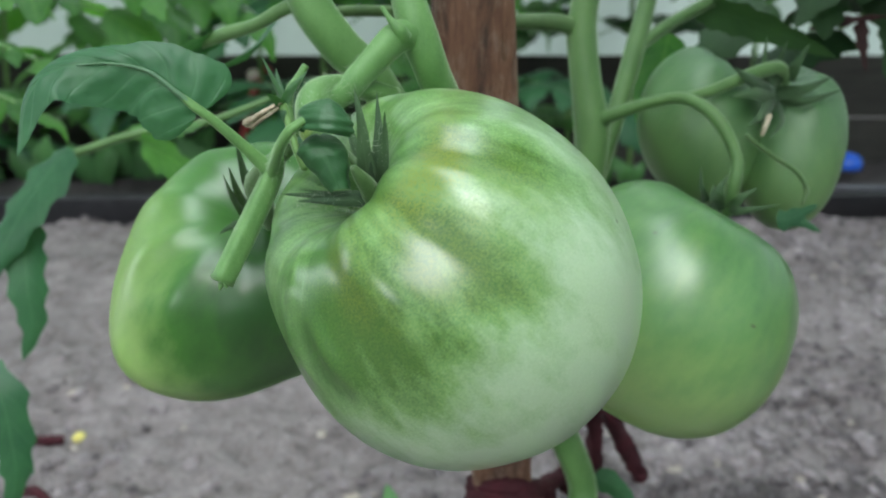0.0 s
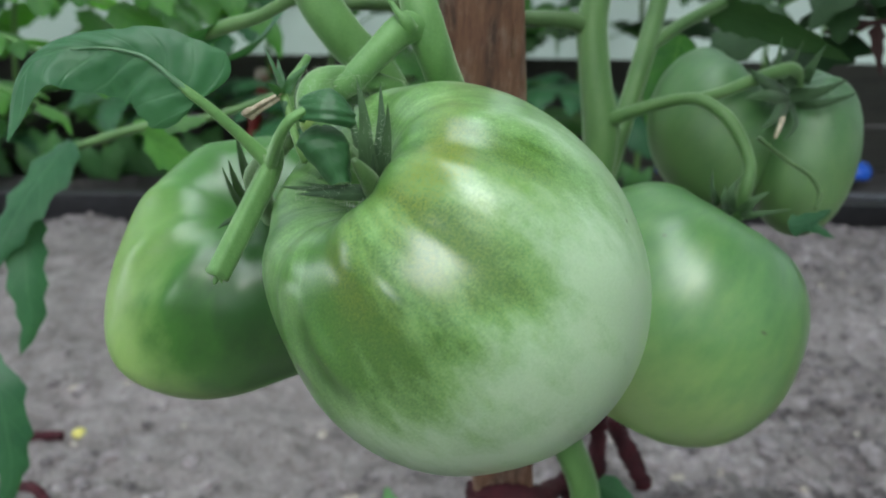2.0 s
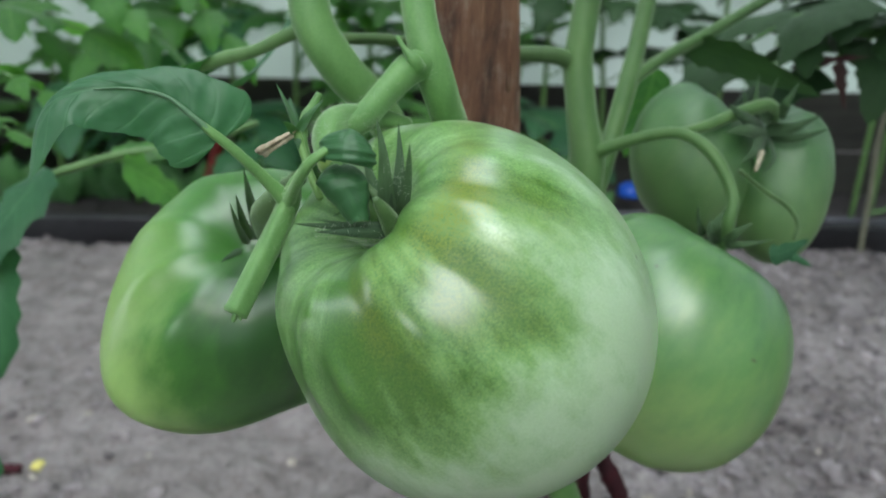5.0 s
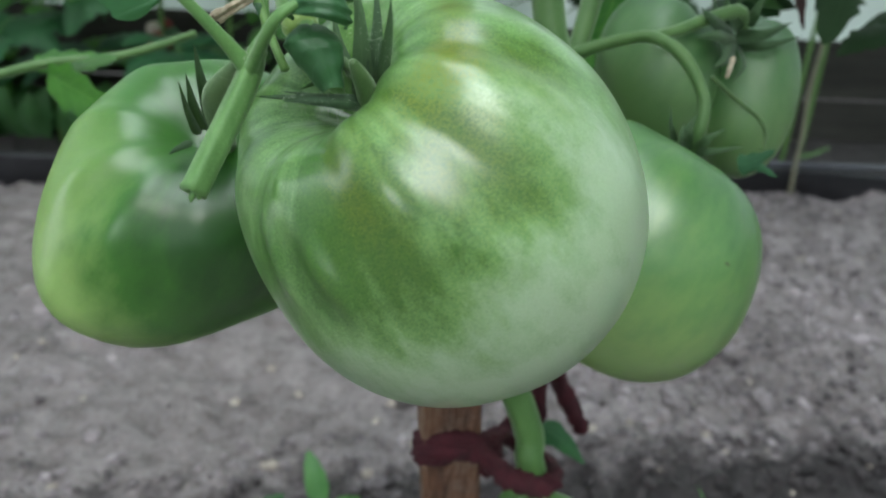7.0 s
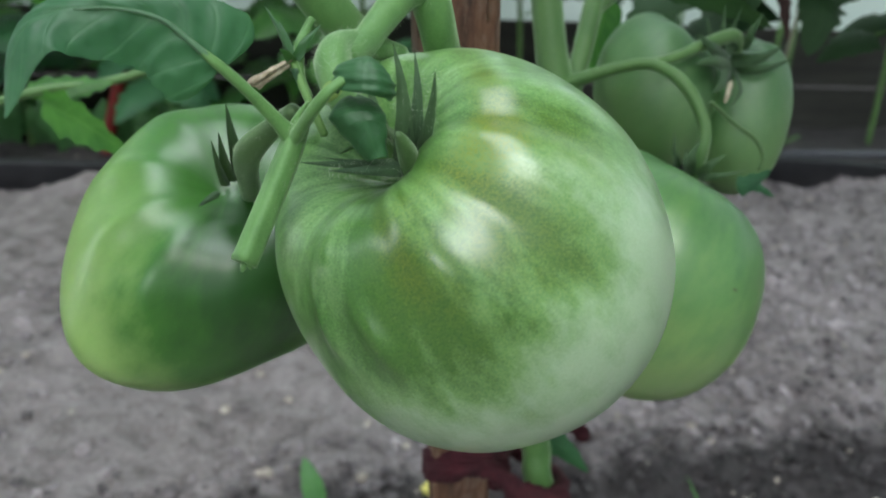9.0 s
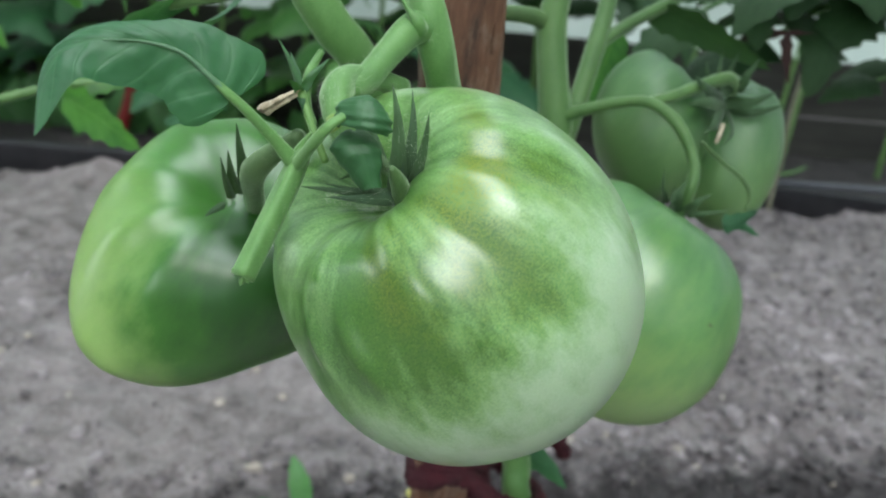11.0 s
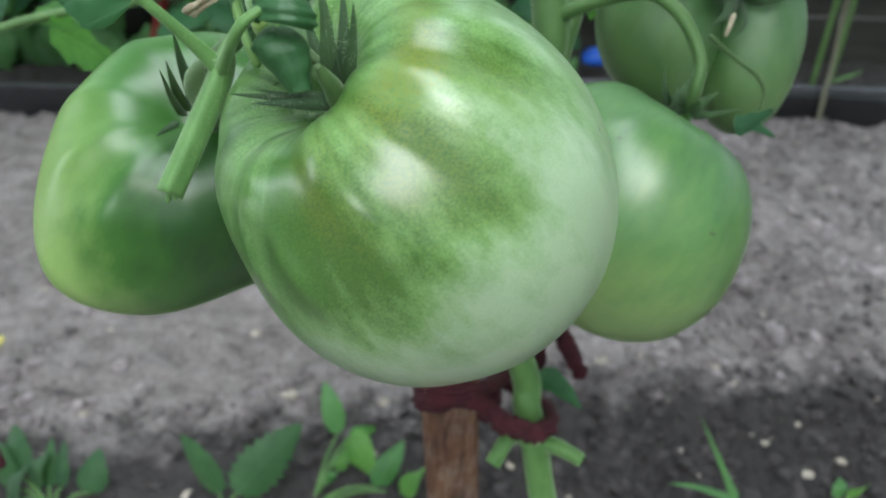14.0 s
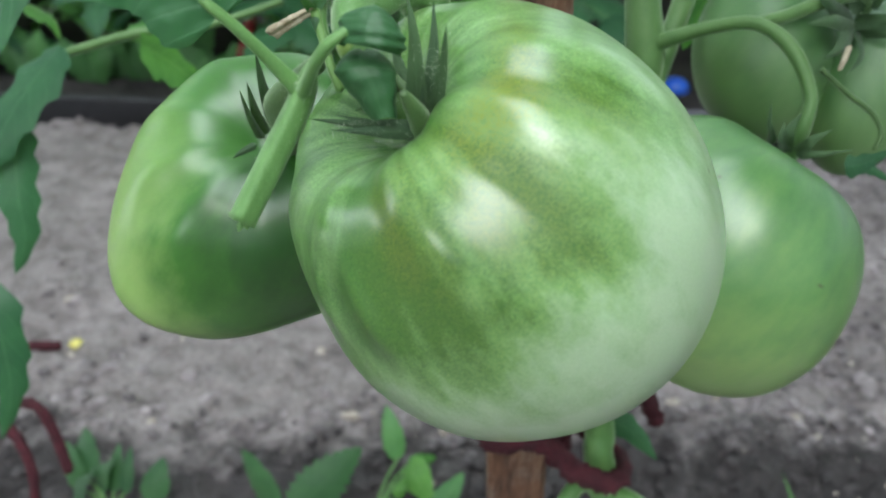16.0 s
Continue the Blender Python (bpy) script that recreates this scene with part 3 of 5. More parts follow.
def wall(name, a, b):
    """Base boards below, a milky sheet with thickness above, seen from its inner side."""
    a, b = Vector((*a, 0)), Vector((*b, 0))
    along = b - a
    m = Matrix.Translation(a) @ frame_of(Vector((0, 0, 1)).cross(along), (0, 0, 1)).to_4x4()
    sheet = tagged(part("wall_" + name, box("wall_" + name, (0, -0.03, 0.25), (along.length, 0, 2.2), 0), SHEET, m=m), "milky greenhouse wall sheet", "wall", kind="structure")
    sheet.visible_shadow = False
    for k in range(2):
        plank = box("baseboard", (0, 0.003, -0.05 + 0.19 * k), (along.length, 0.024, 0.135 + 0.19 * k), 0.003)
        tagged(part("baseboard", plank, BOARD, m=m), "weathered grey board at the foot of the greenhouse wall", "board", kind="structure")


wall("north", (3.0, BACK), (-3.0, BACK))
wall("south", (-3.0, -2.2), (-2.2, -2.2))
wall("south", (-1.4, -2.2), (3.0, -2.2))
over_door = tagged(part("wall_south", box("wall_south", (-2.2, -2.23, 1.95), (-1.4, -2.2, 2.2), 0), SHEET), "milky sheet over the greenhouse doorway", "wall", kind="structure")
over_door.visible_shadow = False
for x in (-2.24, -1.40):
    tagged(part("trim", box("trim", (x, -2.2, 0), (x + 0.04, -2.15, 1.95), 0.003), METAL), "galvanised post of the doorway", "post", kind="structure")
door_light = new("doorway_daylight", bpy.data.lights.new("doorway_daylight", "AREA"))
door_light.data.shape, door_light.data.size, door_light.data.size_y, door_light.data.energy, door_light.data.color = "RECTANGLE", 0.5, 1.1, 17.0, (0.88, 0.94, 1.0)
door_light.matrix_world = look((-1.8, -2.19, 1.28), (-0.9, 0.0, 0.9))
wall("west", (-3.0, BACK), (-3.0, 0.95))
wall("west", (-3.0, 0.40), (-3.0, -2.2))
lintel = tagged(part("wall_west", box("wall_west", (-3.0, 0.40, 1.9), (-2.97, 0.95, 2.2), 0), SHEET), "milky sheet over the open side of the greenhouse", "wall", kind="structure")
lintel.visible_shadow = False
for y in (0.36, 0.95):
    tagged(part("trim", box("trim", (-3.0, y, 0), (-2.95, y + 0.04, 1.9), 0.003), METAL), "galvanised post of the open side", "post", kind="structure")
side_light = new("side_daylight", bpy.data.lights.new("side_daylight", "AREA"))
side_light.data.shape, side_light.data.size, side_light.data.size_y, side_light.data.energy, side_light.data.color = "RECTANGLE", 0.45, 1.8, 14.0, (0.86, 0.93, 1.0)
side_light.matrix_world = look((-2.99, 0.675, 0.95), (0.0, 0.675, 0.95))
wall("east", (3.0, -2.2), (3.0, BACK))
# two roof sheets with an added gap along the path; its lamp imitates the bright roof
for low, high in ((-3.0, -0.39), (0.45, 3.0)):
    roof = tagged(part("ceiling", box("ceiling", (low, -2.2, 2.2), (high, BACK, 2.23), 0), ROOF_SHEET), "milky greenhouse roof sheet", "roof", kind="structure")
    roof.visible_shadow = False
roof_strip_light = new("vent_daylight", bpy.data.lights.new("vent_daylight", "AREA"))
roof_strip_light.data.shape, roof_strip_light.data.size, roof_strip_light.data.size_y, roof_strip_light.data.energy, roof_strip_light.data.color = "RECTANGLE", 0.80, 2.4, 42.0, (0.88, 0.97, 1.02)
roof_strip_light.matrix_world = look((0.03, -0.35, 2.21), (0.03, -0.349, 0.0))
for x in (-2.95, -1.5, -0.44, 0.45, 1.4, 2.9):
    tagged(part("trim", box("trim", (x, -2.2, 2.15), (x + 0.05, BACK, 2.199), 0.003), METAL), "galvanised roof rib of the greenhouse", "rib", kind="structure")



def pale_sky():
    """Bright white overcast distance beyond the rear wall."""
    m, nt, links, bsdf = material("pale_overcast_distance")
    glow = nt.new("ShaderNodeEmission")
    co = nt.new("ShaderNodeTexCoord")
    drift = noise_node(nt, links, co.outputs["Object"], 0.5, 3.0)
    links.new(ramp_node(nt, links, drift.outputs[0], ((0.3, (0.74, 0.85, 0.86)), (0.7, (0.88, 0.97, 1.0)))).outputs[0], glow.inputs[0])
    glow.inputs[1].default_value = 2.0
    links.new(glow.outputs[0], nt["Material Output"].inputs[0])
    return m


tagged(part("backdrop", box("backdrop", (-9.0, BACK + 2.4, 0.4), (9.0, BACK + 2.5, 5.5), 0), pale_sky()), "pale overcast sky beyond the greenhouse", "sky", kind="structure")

# ---- the fruit ----
def fruit(radii, swell, axis, ridges, rib, pit, pit_wide, seed, grooves=(), welts=(), rows=96, cols=160, tip=0.02, crest=0.25):
    """A ribbed tomato round its own centre; local z points to the stalk."""
    axis = Vector(axis).normalized()
    turn = frame_of(axis.cross(RIGHT + AHEAD * 0.3), axis)
    rx, ry, rz = radii
    verts, faces = [], []

    def at(polar, around):
        d = Vector((math.sin(polar) * math.cos(around), math.sin(polar) * math.sin(around), math.cos(polar)))
        w = turn @ d
        a, b, c = w.dot(RIGHT), w.dot(AHEAD), w.dot(ABOVE)
        r = 1 / math.sqrt((a / rx) ** 2 + (b / ry) ** 2 + (c / rz) ** 2)
        angle = math.atan2(c, a)
        k = swell[0] + sum(swell[2 * n - 1] * math.cos(n * angle) + swell[2 * n] * math.sin(n * angle) for n in range(1, 5))
        r *= 1 + k * (1 - b * b)
        fold = math.exp(-(((polar - 0.62) / 0.5) ** 2)) if polar < 0.62 else math.exp(-(((polar - 0.62) / 0.85) ** 2))
        if crest < 0.25:
            fold *= min(1.0, max(0.0, (polar - 0.30) / 0.40))
        wave = -0.45
        for n, ridge in enumerate(ridges):
            off = (around - ridge + math.pi) % (2 * math.pi) - math.pi
            wave += (0.85 + 0.3 * ((n * 7) % 3 - 1)) * math.exp(-((off / crest) ** 2))
        for groove, deep, wide in grooves:
            off = (around - groove + math.pi) % (2 * math.pi) - math.pi
            wave -= deep * math.exp(-((off / wide) ** 2))
        for welt, high, wide, down, long, *drift in welts:
            off = (around - welt - sum(drift) * (polar - down) + math.pi) % (2 * math.pi) - math.pi
            r *= 1 + high * math.exp(-((off / wide) ** 2) - ((polar - down) / long) ** 2)
        r *= 1 + rib * fold * wave - pit * math.exp(-((polar / pit_wide) ** 2)) - tip * math.exp(-(((math.pi - polar) / 0.25) ** 2))
        r *= 1 + 0.006 * noise.noise(d * 3.0 + Vector((seed, 0, 0)))
        return d * r

    for i in range(1, rows):
        for k in range(cols):
            verts.append(at(math.pi * i / rows, 2 * math.pi * k / cols))
    verts += [at(0, 0), at(math.pi, 0)]
    for i in range(rows - 2):
        for k in range(cols):
            j = (k + 1) % cols
            faces.append((i * cols + k, (i + 1) * cols + k, (i + 1) * cols + j, i * cols + j))
    last = (rows - 2) * cols
    for k in range(cols):
        j = (k + 1) % cols
        faces += [(len(verts) - 2, k, j), (last + k, len(verts) - 1, last + j)]
    return solid("fruit", verts, faces), turn.to_4x4()


def tomato(centre, radii, swell, axis, ridges, rib, pit, pit_wide, seed, mat, label, sepals, grooves=(), welts=(), crest=0.25, group="tomatoes on the vine"):
    t = thing("tomato", centre, label, "tomato", group)
    mesh, turn = fruit(radii, swell, axis, ridges, rib, pit, pit_wide, seed, grooves, welts, crest=crest)
    part("fruit", mesh, mat, t, m=Matrix.Translation(centre) @ turn)
    for n, (mid, wide) in enumerate(sepals):
        d = Vector(mid[-1]) - Vector(mid[0])
        side = d.cross(AHEAD)
        part("sepal", blade("sepal", mid, side, wide, teeth=1, tooth=0.0, cup=0.5, long=10, across=4, full=0.16, quilt=0.0, seed=n, point=1.0), SEPAL, t, "dark green hairy sepal")
    return t


main = tomato((0.0027, 0.1974, 0.5174), (0.0549, 0.0571, 0.0558), (-0.014, -0.0019, -0.0032, -0.0003, -0.05, 0.0099, 0.0079, -0.0053, -0.0073), (-0.1750, -0.0810, 0.1999), (-2.45, -1.66, -0.86, -0.32, 0.4, 1.05, 1.7, 2.4, 3.1), 0.022, 0.42, 0.36, 1.0, SKIN_MAIN,
    "large pale green ribbed beefsteak tomato with olive shoulders", [
    (((-0.0188, 0.1815, 0.5475), (-0.0196, 0.1775, 0.5590), (-0.0202, 0.1772, 0.5680), (-0.0221, 0.1802, 0.5765)), 0.0030),
    (((-0.0174, 0.1808, 0.5475), (-0.0165, 0.1780, 0.5575), (-0.0162, 0.1795, 0.5665), (-0.0167, 0.1842, 0.5745)), 0.0026),
    (((-0.0166, 0.1790, 0.5475), (-0.0147, 0.1738, 0.5580), (-0.0139, 0.1716, 0.5660), (-0.0138, 0.1708, 0.5722)), 0.0020),
    (((-0.0195, 0.1800, 0.5478), (-0.0309, 0.1790, 0.5484), (-0.0441, 0.1846, 0.5472)), 0.0020),
    (((-0.0182, 0.1752, 0.5486), (-0.0275, 0.1715, 0.5496), (-0.0369, 0.1731, 0.5489)), 0.0021),
    (((-0.0205, 0.1880, 0.5474), (-0.0266, 0.1894, 0.5510), (-0.0339, 0.1865, 0.5487)), 0.0021),
    (((-0.0191, 0.1900, 0.5476), (-0.0248, 0.1964, 0.5586), (-0.0261, 0.2014, 0.5662)), 0.0021),
    (((-0.0183, 0.1803, 0.5475), (-0.0268, 0.1788, 0.5488), (-0.0378, 0.1828, 0.5490)), 0.0014),
], grooves=((-1.92, 0.5, 0.16), (-0.66, 0.7, 0.12)), welts=(
    (-1.59, 0.027, 0.16, 0.86, 0.55, 0.40), (-0.88, 0.026, 0.18, 1.08, 0.60, 0.05), (-1.25, -0.014, 0.080, 0.85, 0.5), (-0.34, 0.014, 0.12, 0.85, 0.45), (-2.50, 0.020, 0.20, 0.50, 0.2),
    (-2.19, 0.032, 0.075, 0.95, 0.17, 0.3), (-2.52, 0.032, 0.075, 0.89, 0.17, 0.3)))
part("sepal", tube("sepal", [(*(-0.0175, 0.1770, 0.5465), 0.0025), (*(-0.0186, 0.1738, 0.5520), 0.0024), (*(-0.0204, 0.1705, 0.5562), 0.0017), (*(-0.0217, 0.1686, 0.5589), 0.0008)], sides=12), STALK_DARK, main, "short thick sepal with a dry tip")
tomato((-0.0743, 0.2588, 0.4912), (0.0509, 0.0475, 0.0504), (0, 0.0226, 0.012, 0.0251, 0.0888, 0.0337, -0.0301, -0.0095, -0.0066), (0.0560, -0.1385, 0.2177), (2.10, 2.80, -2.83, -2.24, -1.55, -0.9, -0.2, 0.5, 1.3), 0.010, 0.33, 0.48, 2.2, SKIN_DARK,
    "glossy deep green ribbed tomato hanging beside the largest one", [
    (((-0.0615, 0.2310, 0.5290), (-0.0625, 0.2220, 0.5410), (-0.0636, 0.2185, 0.5535)), 0.0030),
    (((-0.0650, 0.2310, 0.5262), (-0.0655, 0.2220, 0.5360), (-0.0657, 0.2155, 0.5461)), 0.0026),
    (((-0.0664, 0.2305, 0.5248), (-0.0672, 0.2220, 0.5340), (-0.0678, 0.2155, 0.5438)), 0.0018),
    (((-0.0690, 0.2325, 0.5222), (-0.0725, 0.2275, 0.5212), (-0.0747, 0.2260, 0.5198)), 0.0014),
], crest=0.249, welts=((-2.42, 0.062, 0.36, 1.66, 0.20), (3.0, -0.03, 1.1, 0.20, 0.38), (2.05, 0.030, 0.20, 0.80, 0.36), (2.80, 0.034, 0.15, 0.80, 0.36), (-2.86, 0.034, 0.15, 0.82, 0.36), (-2.32, 0.024, 0.16, 0.84, 0.36), (-1.70, 0.022, 0.18, 0.86, 0.36)))
tomato((0.0943, 0.2805, 0.4673), (0.0524, 0.0556, 0.0572), (-0.008, -0.0311, -0.0165, 0.0417, -0.0286, -0.0216, -0.0024, 0.0139, 0.0154), (0.1300, 0.0380, 0.2543), (-2.5, -2.12, -1.72, -1.25, -0.7, 0.0, 1.0, 2.0, 3.0), 0.018, 0.22, 0.42, 3.1, SKIN_SOFT,
    "smooth even green tomato hanging behind the largest one", [
    (((0.1085, 0.2843, 0.5119), (0.1047, 0.2815, 0.5195), (0.1045, 0.2850, 0.5280)), 0.0019),
    (((0.1127, 0.2832, 0.5093), (0.1109, 0.2790, 0.5179), (0.1154, 0.2819, 0.5251)), 0.0037),
    (((0.1178, 0.2832, 0.5093), (0.1200, 0.2781, 0.5158), (0.1268, 0.2797, 0.5196)), 0.0030),
    (((0.1178, 0.2829, 0.5084), (0.1222, 0.2762, 0.5112), (0.1380, 0.2805, 0.5122)), 0.0023),
    (((0.1132, 0.2831, 0.5089), (0.1086, 0.2779, 0.5154), (0.1091, 0.2805, 0.5217)), 0.0026),
], crest=0.20)
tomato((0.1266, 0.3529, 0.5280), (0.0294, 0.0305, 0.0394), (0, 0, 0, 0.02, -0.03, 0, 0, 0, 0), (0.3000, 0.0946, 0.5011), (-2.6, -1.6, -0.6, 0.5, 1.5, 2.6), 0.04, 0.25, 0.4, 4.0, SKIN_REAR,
    "green tomato in the rear of the truss, shade in its skin colour", [
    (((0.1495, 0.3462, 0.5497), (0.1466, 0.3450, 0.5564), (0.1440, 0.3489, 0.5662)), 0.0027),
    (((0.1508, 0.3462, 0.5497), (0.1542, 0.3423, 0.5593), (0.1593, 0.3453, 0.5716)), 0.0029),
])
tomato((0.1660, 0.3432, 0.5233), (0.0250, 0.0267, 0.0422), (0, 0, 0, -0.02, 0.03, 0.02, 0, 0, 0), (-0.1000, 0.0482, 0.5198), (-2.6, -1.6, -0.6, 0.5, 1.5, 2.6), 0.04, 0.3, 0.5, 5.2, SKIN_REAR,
    "long green tomato in the rear of the truss, shade in its skin colour", [
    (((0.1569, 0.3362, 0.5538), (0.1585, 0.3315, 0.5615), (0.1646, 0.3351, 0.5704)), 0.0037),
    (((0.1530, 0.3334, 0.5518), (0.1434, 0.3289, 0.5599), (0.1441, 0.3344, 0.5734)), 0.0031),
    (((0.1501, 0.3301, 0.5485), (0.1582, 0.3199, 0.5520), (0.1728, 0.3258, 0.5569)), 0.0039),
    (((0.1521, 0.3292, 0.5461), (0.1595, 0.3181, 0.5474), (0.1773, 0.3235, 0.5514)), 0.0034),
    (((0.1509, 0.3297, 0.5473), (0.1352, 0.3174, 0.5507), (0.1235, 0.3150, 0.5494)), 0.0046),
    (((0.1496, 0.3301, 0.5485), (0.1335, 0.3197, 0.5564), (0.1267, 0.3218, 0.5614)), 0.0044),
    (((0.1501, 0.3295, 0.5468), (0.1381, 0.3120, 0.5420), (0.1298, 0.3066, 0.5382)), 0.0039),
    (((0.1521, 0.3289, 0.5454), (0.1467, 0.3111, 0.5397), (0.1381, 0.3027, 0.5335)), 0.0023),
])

# ---- the plant that bears them ----
plant = thing("tomato_plant", (0.10, 0.335, 0.0), "staked tomato plant with downy green stems, leaves removed low down", "tomato plant")
part("main_stem", tube("main_stem", [(-0.075, 0.285, 0.98, 0.0040), (-0.073, 0.282, 0.78, 0.0060), (*(-0.0581, 0.2895, 0.6449), 0.0065), (*(-0.0550, 0.2823, 0.6248), 0.0069), (*(-0.0516, 0.2766, 0.6082), 0.0072), (*(-0.0479, 0.2718, 0.5915), 0.0074), (*(-0.0379, 0.2732, 0.5758), 0.0074), (*(-0.0228, 0.2826, 0.5557), 0.0074), (*(0.0041, 0.3127, 0.4910), 0.0083), (*(0.0689, 0.3188, 0.3581), 0.0080), (*(0.0753, 0.3116, 0.3284), 0.0078), (*(0.0803, 0.3080, 0.3085), 0.0092), (*(0.0828, 0.3049, 0.2963), 0.0078), (*(0.0977, 0.2965, 0.1969), 0.0090), (0.10, 0.335, -0.02, 0.0095)]), STALK, plant)
part("side_stem", tube("side_stem", [(-0.022, 0.255, 0.92, 0.0032), (-0.022, 0.246, 0.76, 0.0045), (*(-0.0177, 0.2529, 0.6384), 0.0049), (*(-0.0156, 0.2468, 0.6224), 0.0050), (*(-0.0132, 0.2415, 0.6079), 0.0052), (*(-0.0107, 0.2347, 0.5935), 0.0054), (*(-0.0077, 0.2318, 0.5837), 0.0059), (*(-0.0034, 0.2345, 0.5714), 0.0056), (*(0.0032, 0.2527, 0.5491), 0.0060), (*(0.0116, 0.3024, 0.4894), 0.0071)]), STALK, plant)
truss = part("fruit_stalk", tube("fruit_stalk", [(*(-0.0085, 0.2307, 0.5835), 0.0045), (*(-0.0143, 0.2258, 0.5830), 0.0048), (*(-0.0213, 0.2170, 0.5768), 0.0040), (*(-0.0275, 0.2080, 0.5708), 0.0038), (*(-0.0325, 0.1995, 0.5690), 0.0036)]), STALK, plant, "thick downy fruit stalk")
part("leaf_scar", tube("leaf_scar", [(*(-0.0121, 0.2239, 0.5835), 0.0029), (*(-0.0130, 0.2220, 0.5859), 0.0022), (*(-0.0156, 0.2222, 0.5888), 0.0010), (*(-0.0179, 0.2235, 0.5922), 0.0007)], sides=8), STALK, plant)
knuckle = part("fruit_stalk", tube("fruit_stalk", [(*(-0.0147, 0.2264, 0.5657), 0.0025), (*(-0.0240, 0.2162, 0.5695), 0.0032), (*(-0.0318, 0.2050, 0.5713), 0.0040), (*(-0.0350, 0.1960, 0.5700), 0.0043), (*(-0.0348, 0.1898, 0.5662), 0.0038), (*(-0.0325, 0.1868, 0.5615), 0.0036), (*(-0.0275, 0.1862, 0.5545), 0.0031), (*(-0.0205, 0.1872, 0.5465), 0.0030)], sides=18), STALK, plant, "downy fruit stalk with a swollen knuckle")
part("joint", tube("joint", [(*(-0.0344, 0.1890, 0.5650), 0.0039), (*(-0.0337, 0.1880, 0.5635), 0.0043), (*(-0.0330, 0.1873, 0.5622), 0.0039)], sides=18, steps=5), STALK_PALE, knuckle, "yellowish ring where the fruit will part")
arch = part("leaf_stalk", tube("leaf_stalk", [(*(-0.0422, 0.1800, 0.5585), 0.0015), (*(-0.0440, 0.1820, 0.5545), 0.0025), (*(-0.0460, 0.1802, 0.5498), 0.0029), (*(-0.0511, 0.1730, 0.5393), 0.0030), (*(-0.0560, 0.1664, 0.5296), 0.0030)], sides=22, ridge=0.10, hollow=True), STALK, plant, "cut leaf stalk with a hollow end")
part("arm", tube("arm", [(*(-0.0450, 0.1822, 0.5525), 0.0019), (*(-0.0425, 0.1780, 0.5575), 0.0015), (*(-0.0397, 0.1732, 0.5628), 0.0014), (*(-0.0365, 0.1712, 0.5672), 0.0012), (*(-0.0325, 0.1738, 0.5698), 0.0010)], sides=14, ridge=0.08), STALK, arch)
for n, (x, y) in enumerate(((378, 494), (388, 514), (402, 510), (372, 486))):
    tip = Vector((-0.0562, 0.1657, 0.5296)) + RIGHT * (x - 388) * 0.000135 - ABOVE * (y - 502) * 0.000135
    root = Vector((-0.0552, 0.1667, 0.5313)).lerp(tip, 0.4)
    part("torn_fibre", tube("torn_fibre", [(*root, 0.0007), (*root.lerp(tip, 0.5), 0.0008), (*tip, 0.0003)], sides=6, steps=3), STALK, arch, "pale torn fibre")
part("stalk_spur", tube("stalk_spur", [(*(-0.0452, 0.1832, 0.5535), 0.0020), (*(-0.0432, 0.1815, 0.5585), 0.0013), (*(-0.0409, 0.1798, 0.5630), 0.0003)], sides=10), STALK, arch)
leaf = part("leaf", tube("leaf", [(*(-0.0446, 0.1826, 0.5520), 0.0020), (*(-0.0455, 0.1822, 0.5546), 0.0023), (*(-0.0477, 0.1811, 0.5576), 0.0018), (*(-0.0516, 0.1787, 0.5629), 0.0014), (*(-0.0565, 0.1762, 0.5688), 0.0012), (*(-0.0600, 0.1746, 0.5724), 0.0011), (*(-0.0622, 0.1744, 0.5745), 0.0008), (*(-0.0645, 0.1743, 0.5768), 0.0005)], sides=12, ridge=0.08), STALK, plant)
part("leaflet", blade("leaflet", ((-0.0593, 0.1751, 0.5707), (-0.0638, 0.1744, 0.5762), (-0.0696, 0.1743, 0.5808), (-0.0777, 0.1731, 0.5827), (-0.0886, 0.1709, 0.5820), (-0.0945, 0.1669, 0.5769), (-0.0968, 0.1605, 0.5636)), (0.60, 0.30, 0.73), 0.0126, teeth=11, tooth=0.03, cup=0.18, near=0.92, point=3.2, long=48, across=20, full=0.13, quilt=0.022, seed=3, fade=0.6, side_end=(-0.9, 0.3, 0.0)), LEAF, leaf, "broad matt green leaflet arching over")
part("midrib", tube("midrib", [(*(-0.0600, 0.1746, 0.5724), 0.0009), (*(-0.0640, 0.1740, 0.5763), 0.0007), (*(-0.0697, 0.1740, 0.5808), 0.0005), (*(-0.0777, 0.1728, 0.5827), 0.0003), (*(-0.0850, 0.1716, 0.5824), 0.0002)], sides=10), LEAF_RIB, leaf, "pale green midrib")
part("shoot", tube("shoot", [(*(-0.0410, 0.2010, 0.5590), 0.0012), (*(-0.0428, 0.2020, 0.5640), 0.0011), (*(-0.0431, 0.2050, 0.5703), 0.0014), (*(-0.0417, 0.2119, 0.5731), 0.0013), (*(-0.0397, 0.2141, 0.5766), 0.0010)], sides=10, hollow=True), STALK, plant)
part("fruit_stalk", tube("fruit_stalk", [(*(-0.0446, 0.2045, 0.5547), 0.0023), (*(-0.0500, 0.2090, 0.5495), 0.0027), (*(-0.0555, 0.2140, 0.5435), 0.0036), (*(-0.0585, 0.2190, 0.5385), 0.0040), (*(-0.0598, 0.2265, 0.5315), 0.0036), (*(-0.0600, 0.2340, 0.5245), 0.0034), (*(-0.0602, 0.2400, 0.5190), 0.0034)], sides=16), STALK_DARK, plant, "bent fruit stalk with a swollen knuckle")


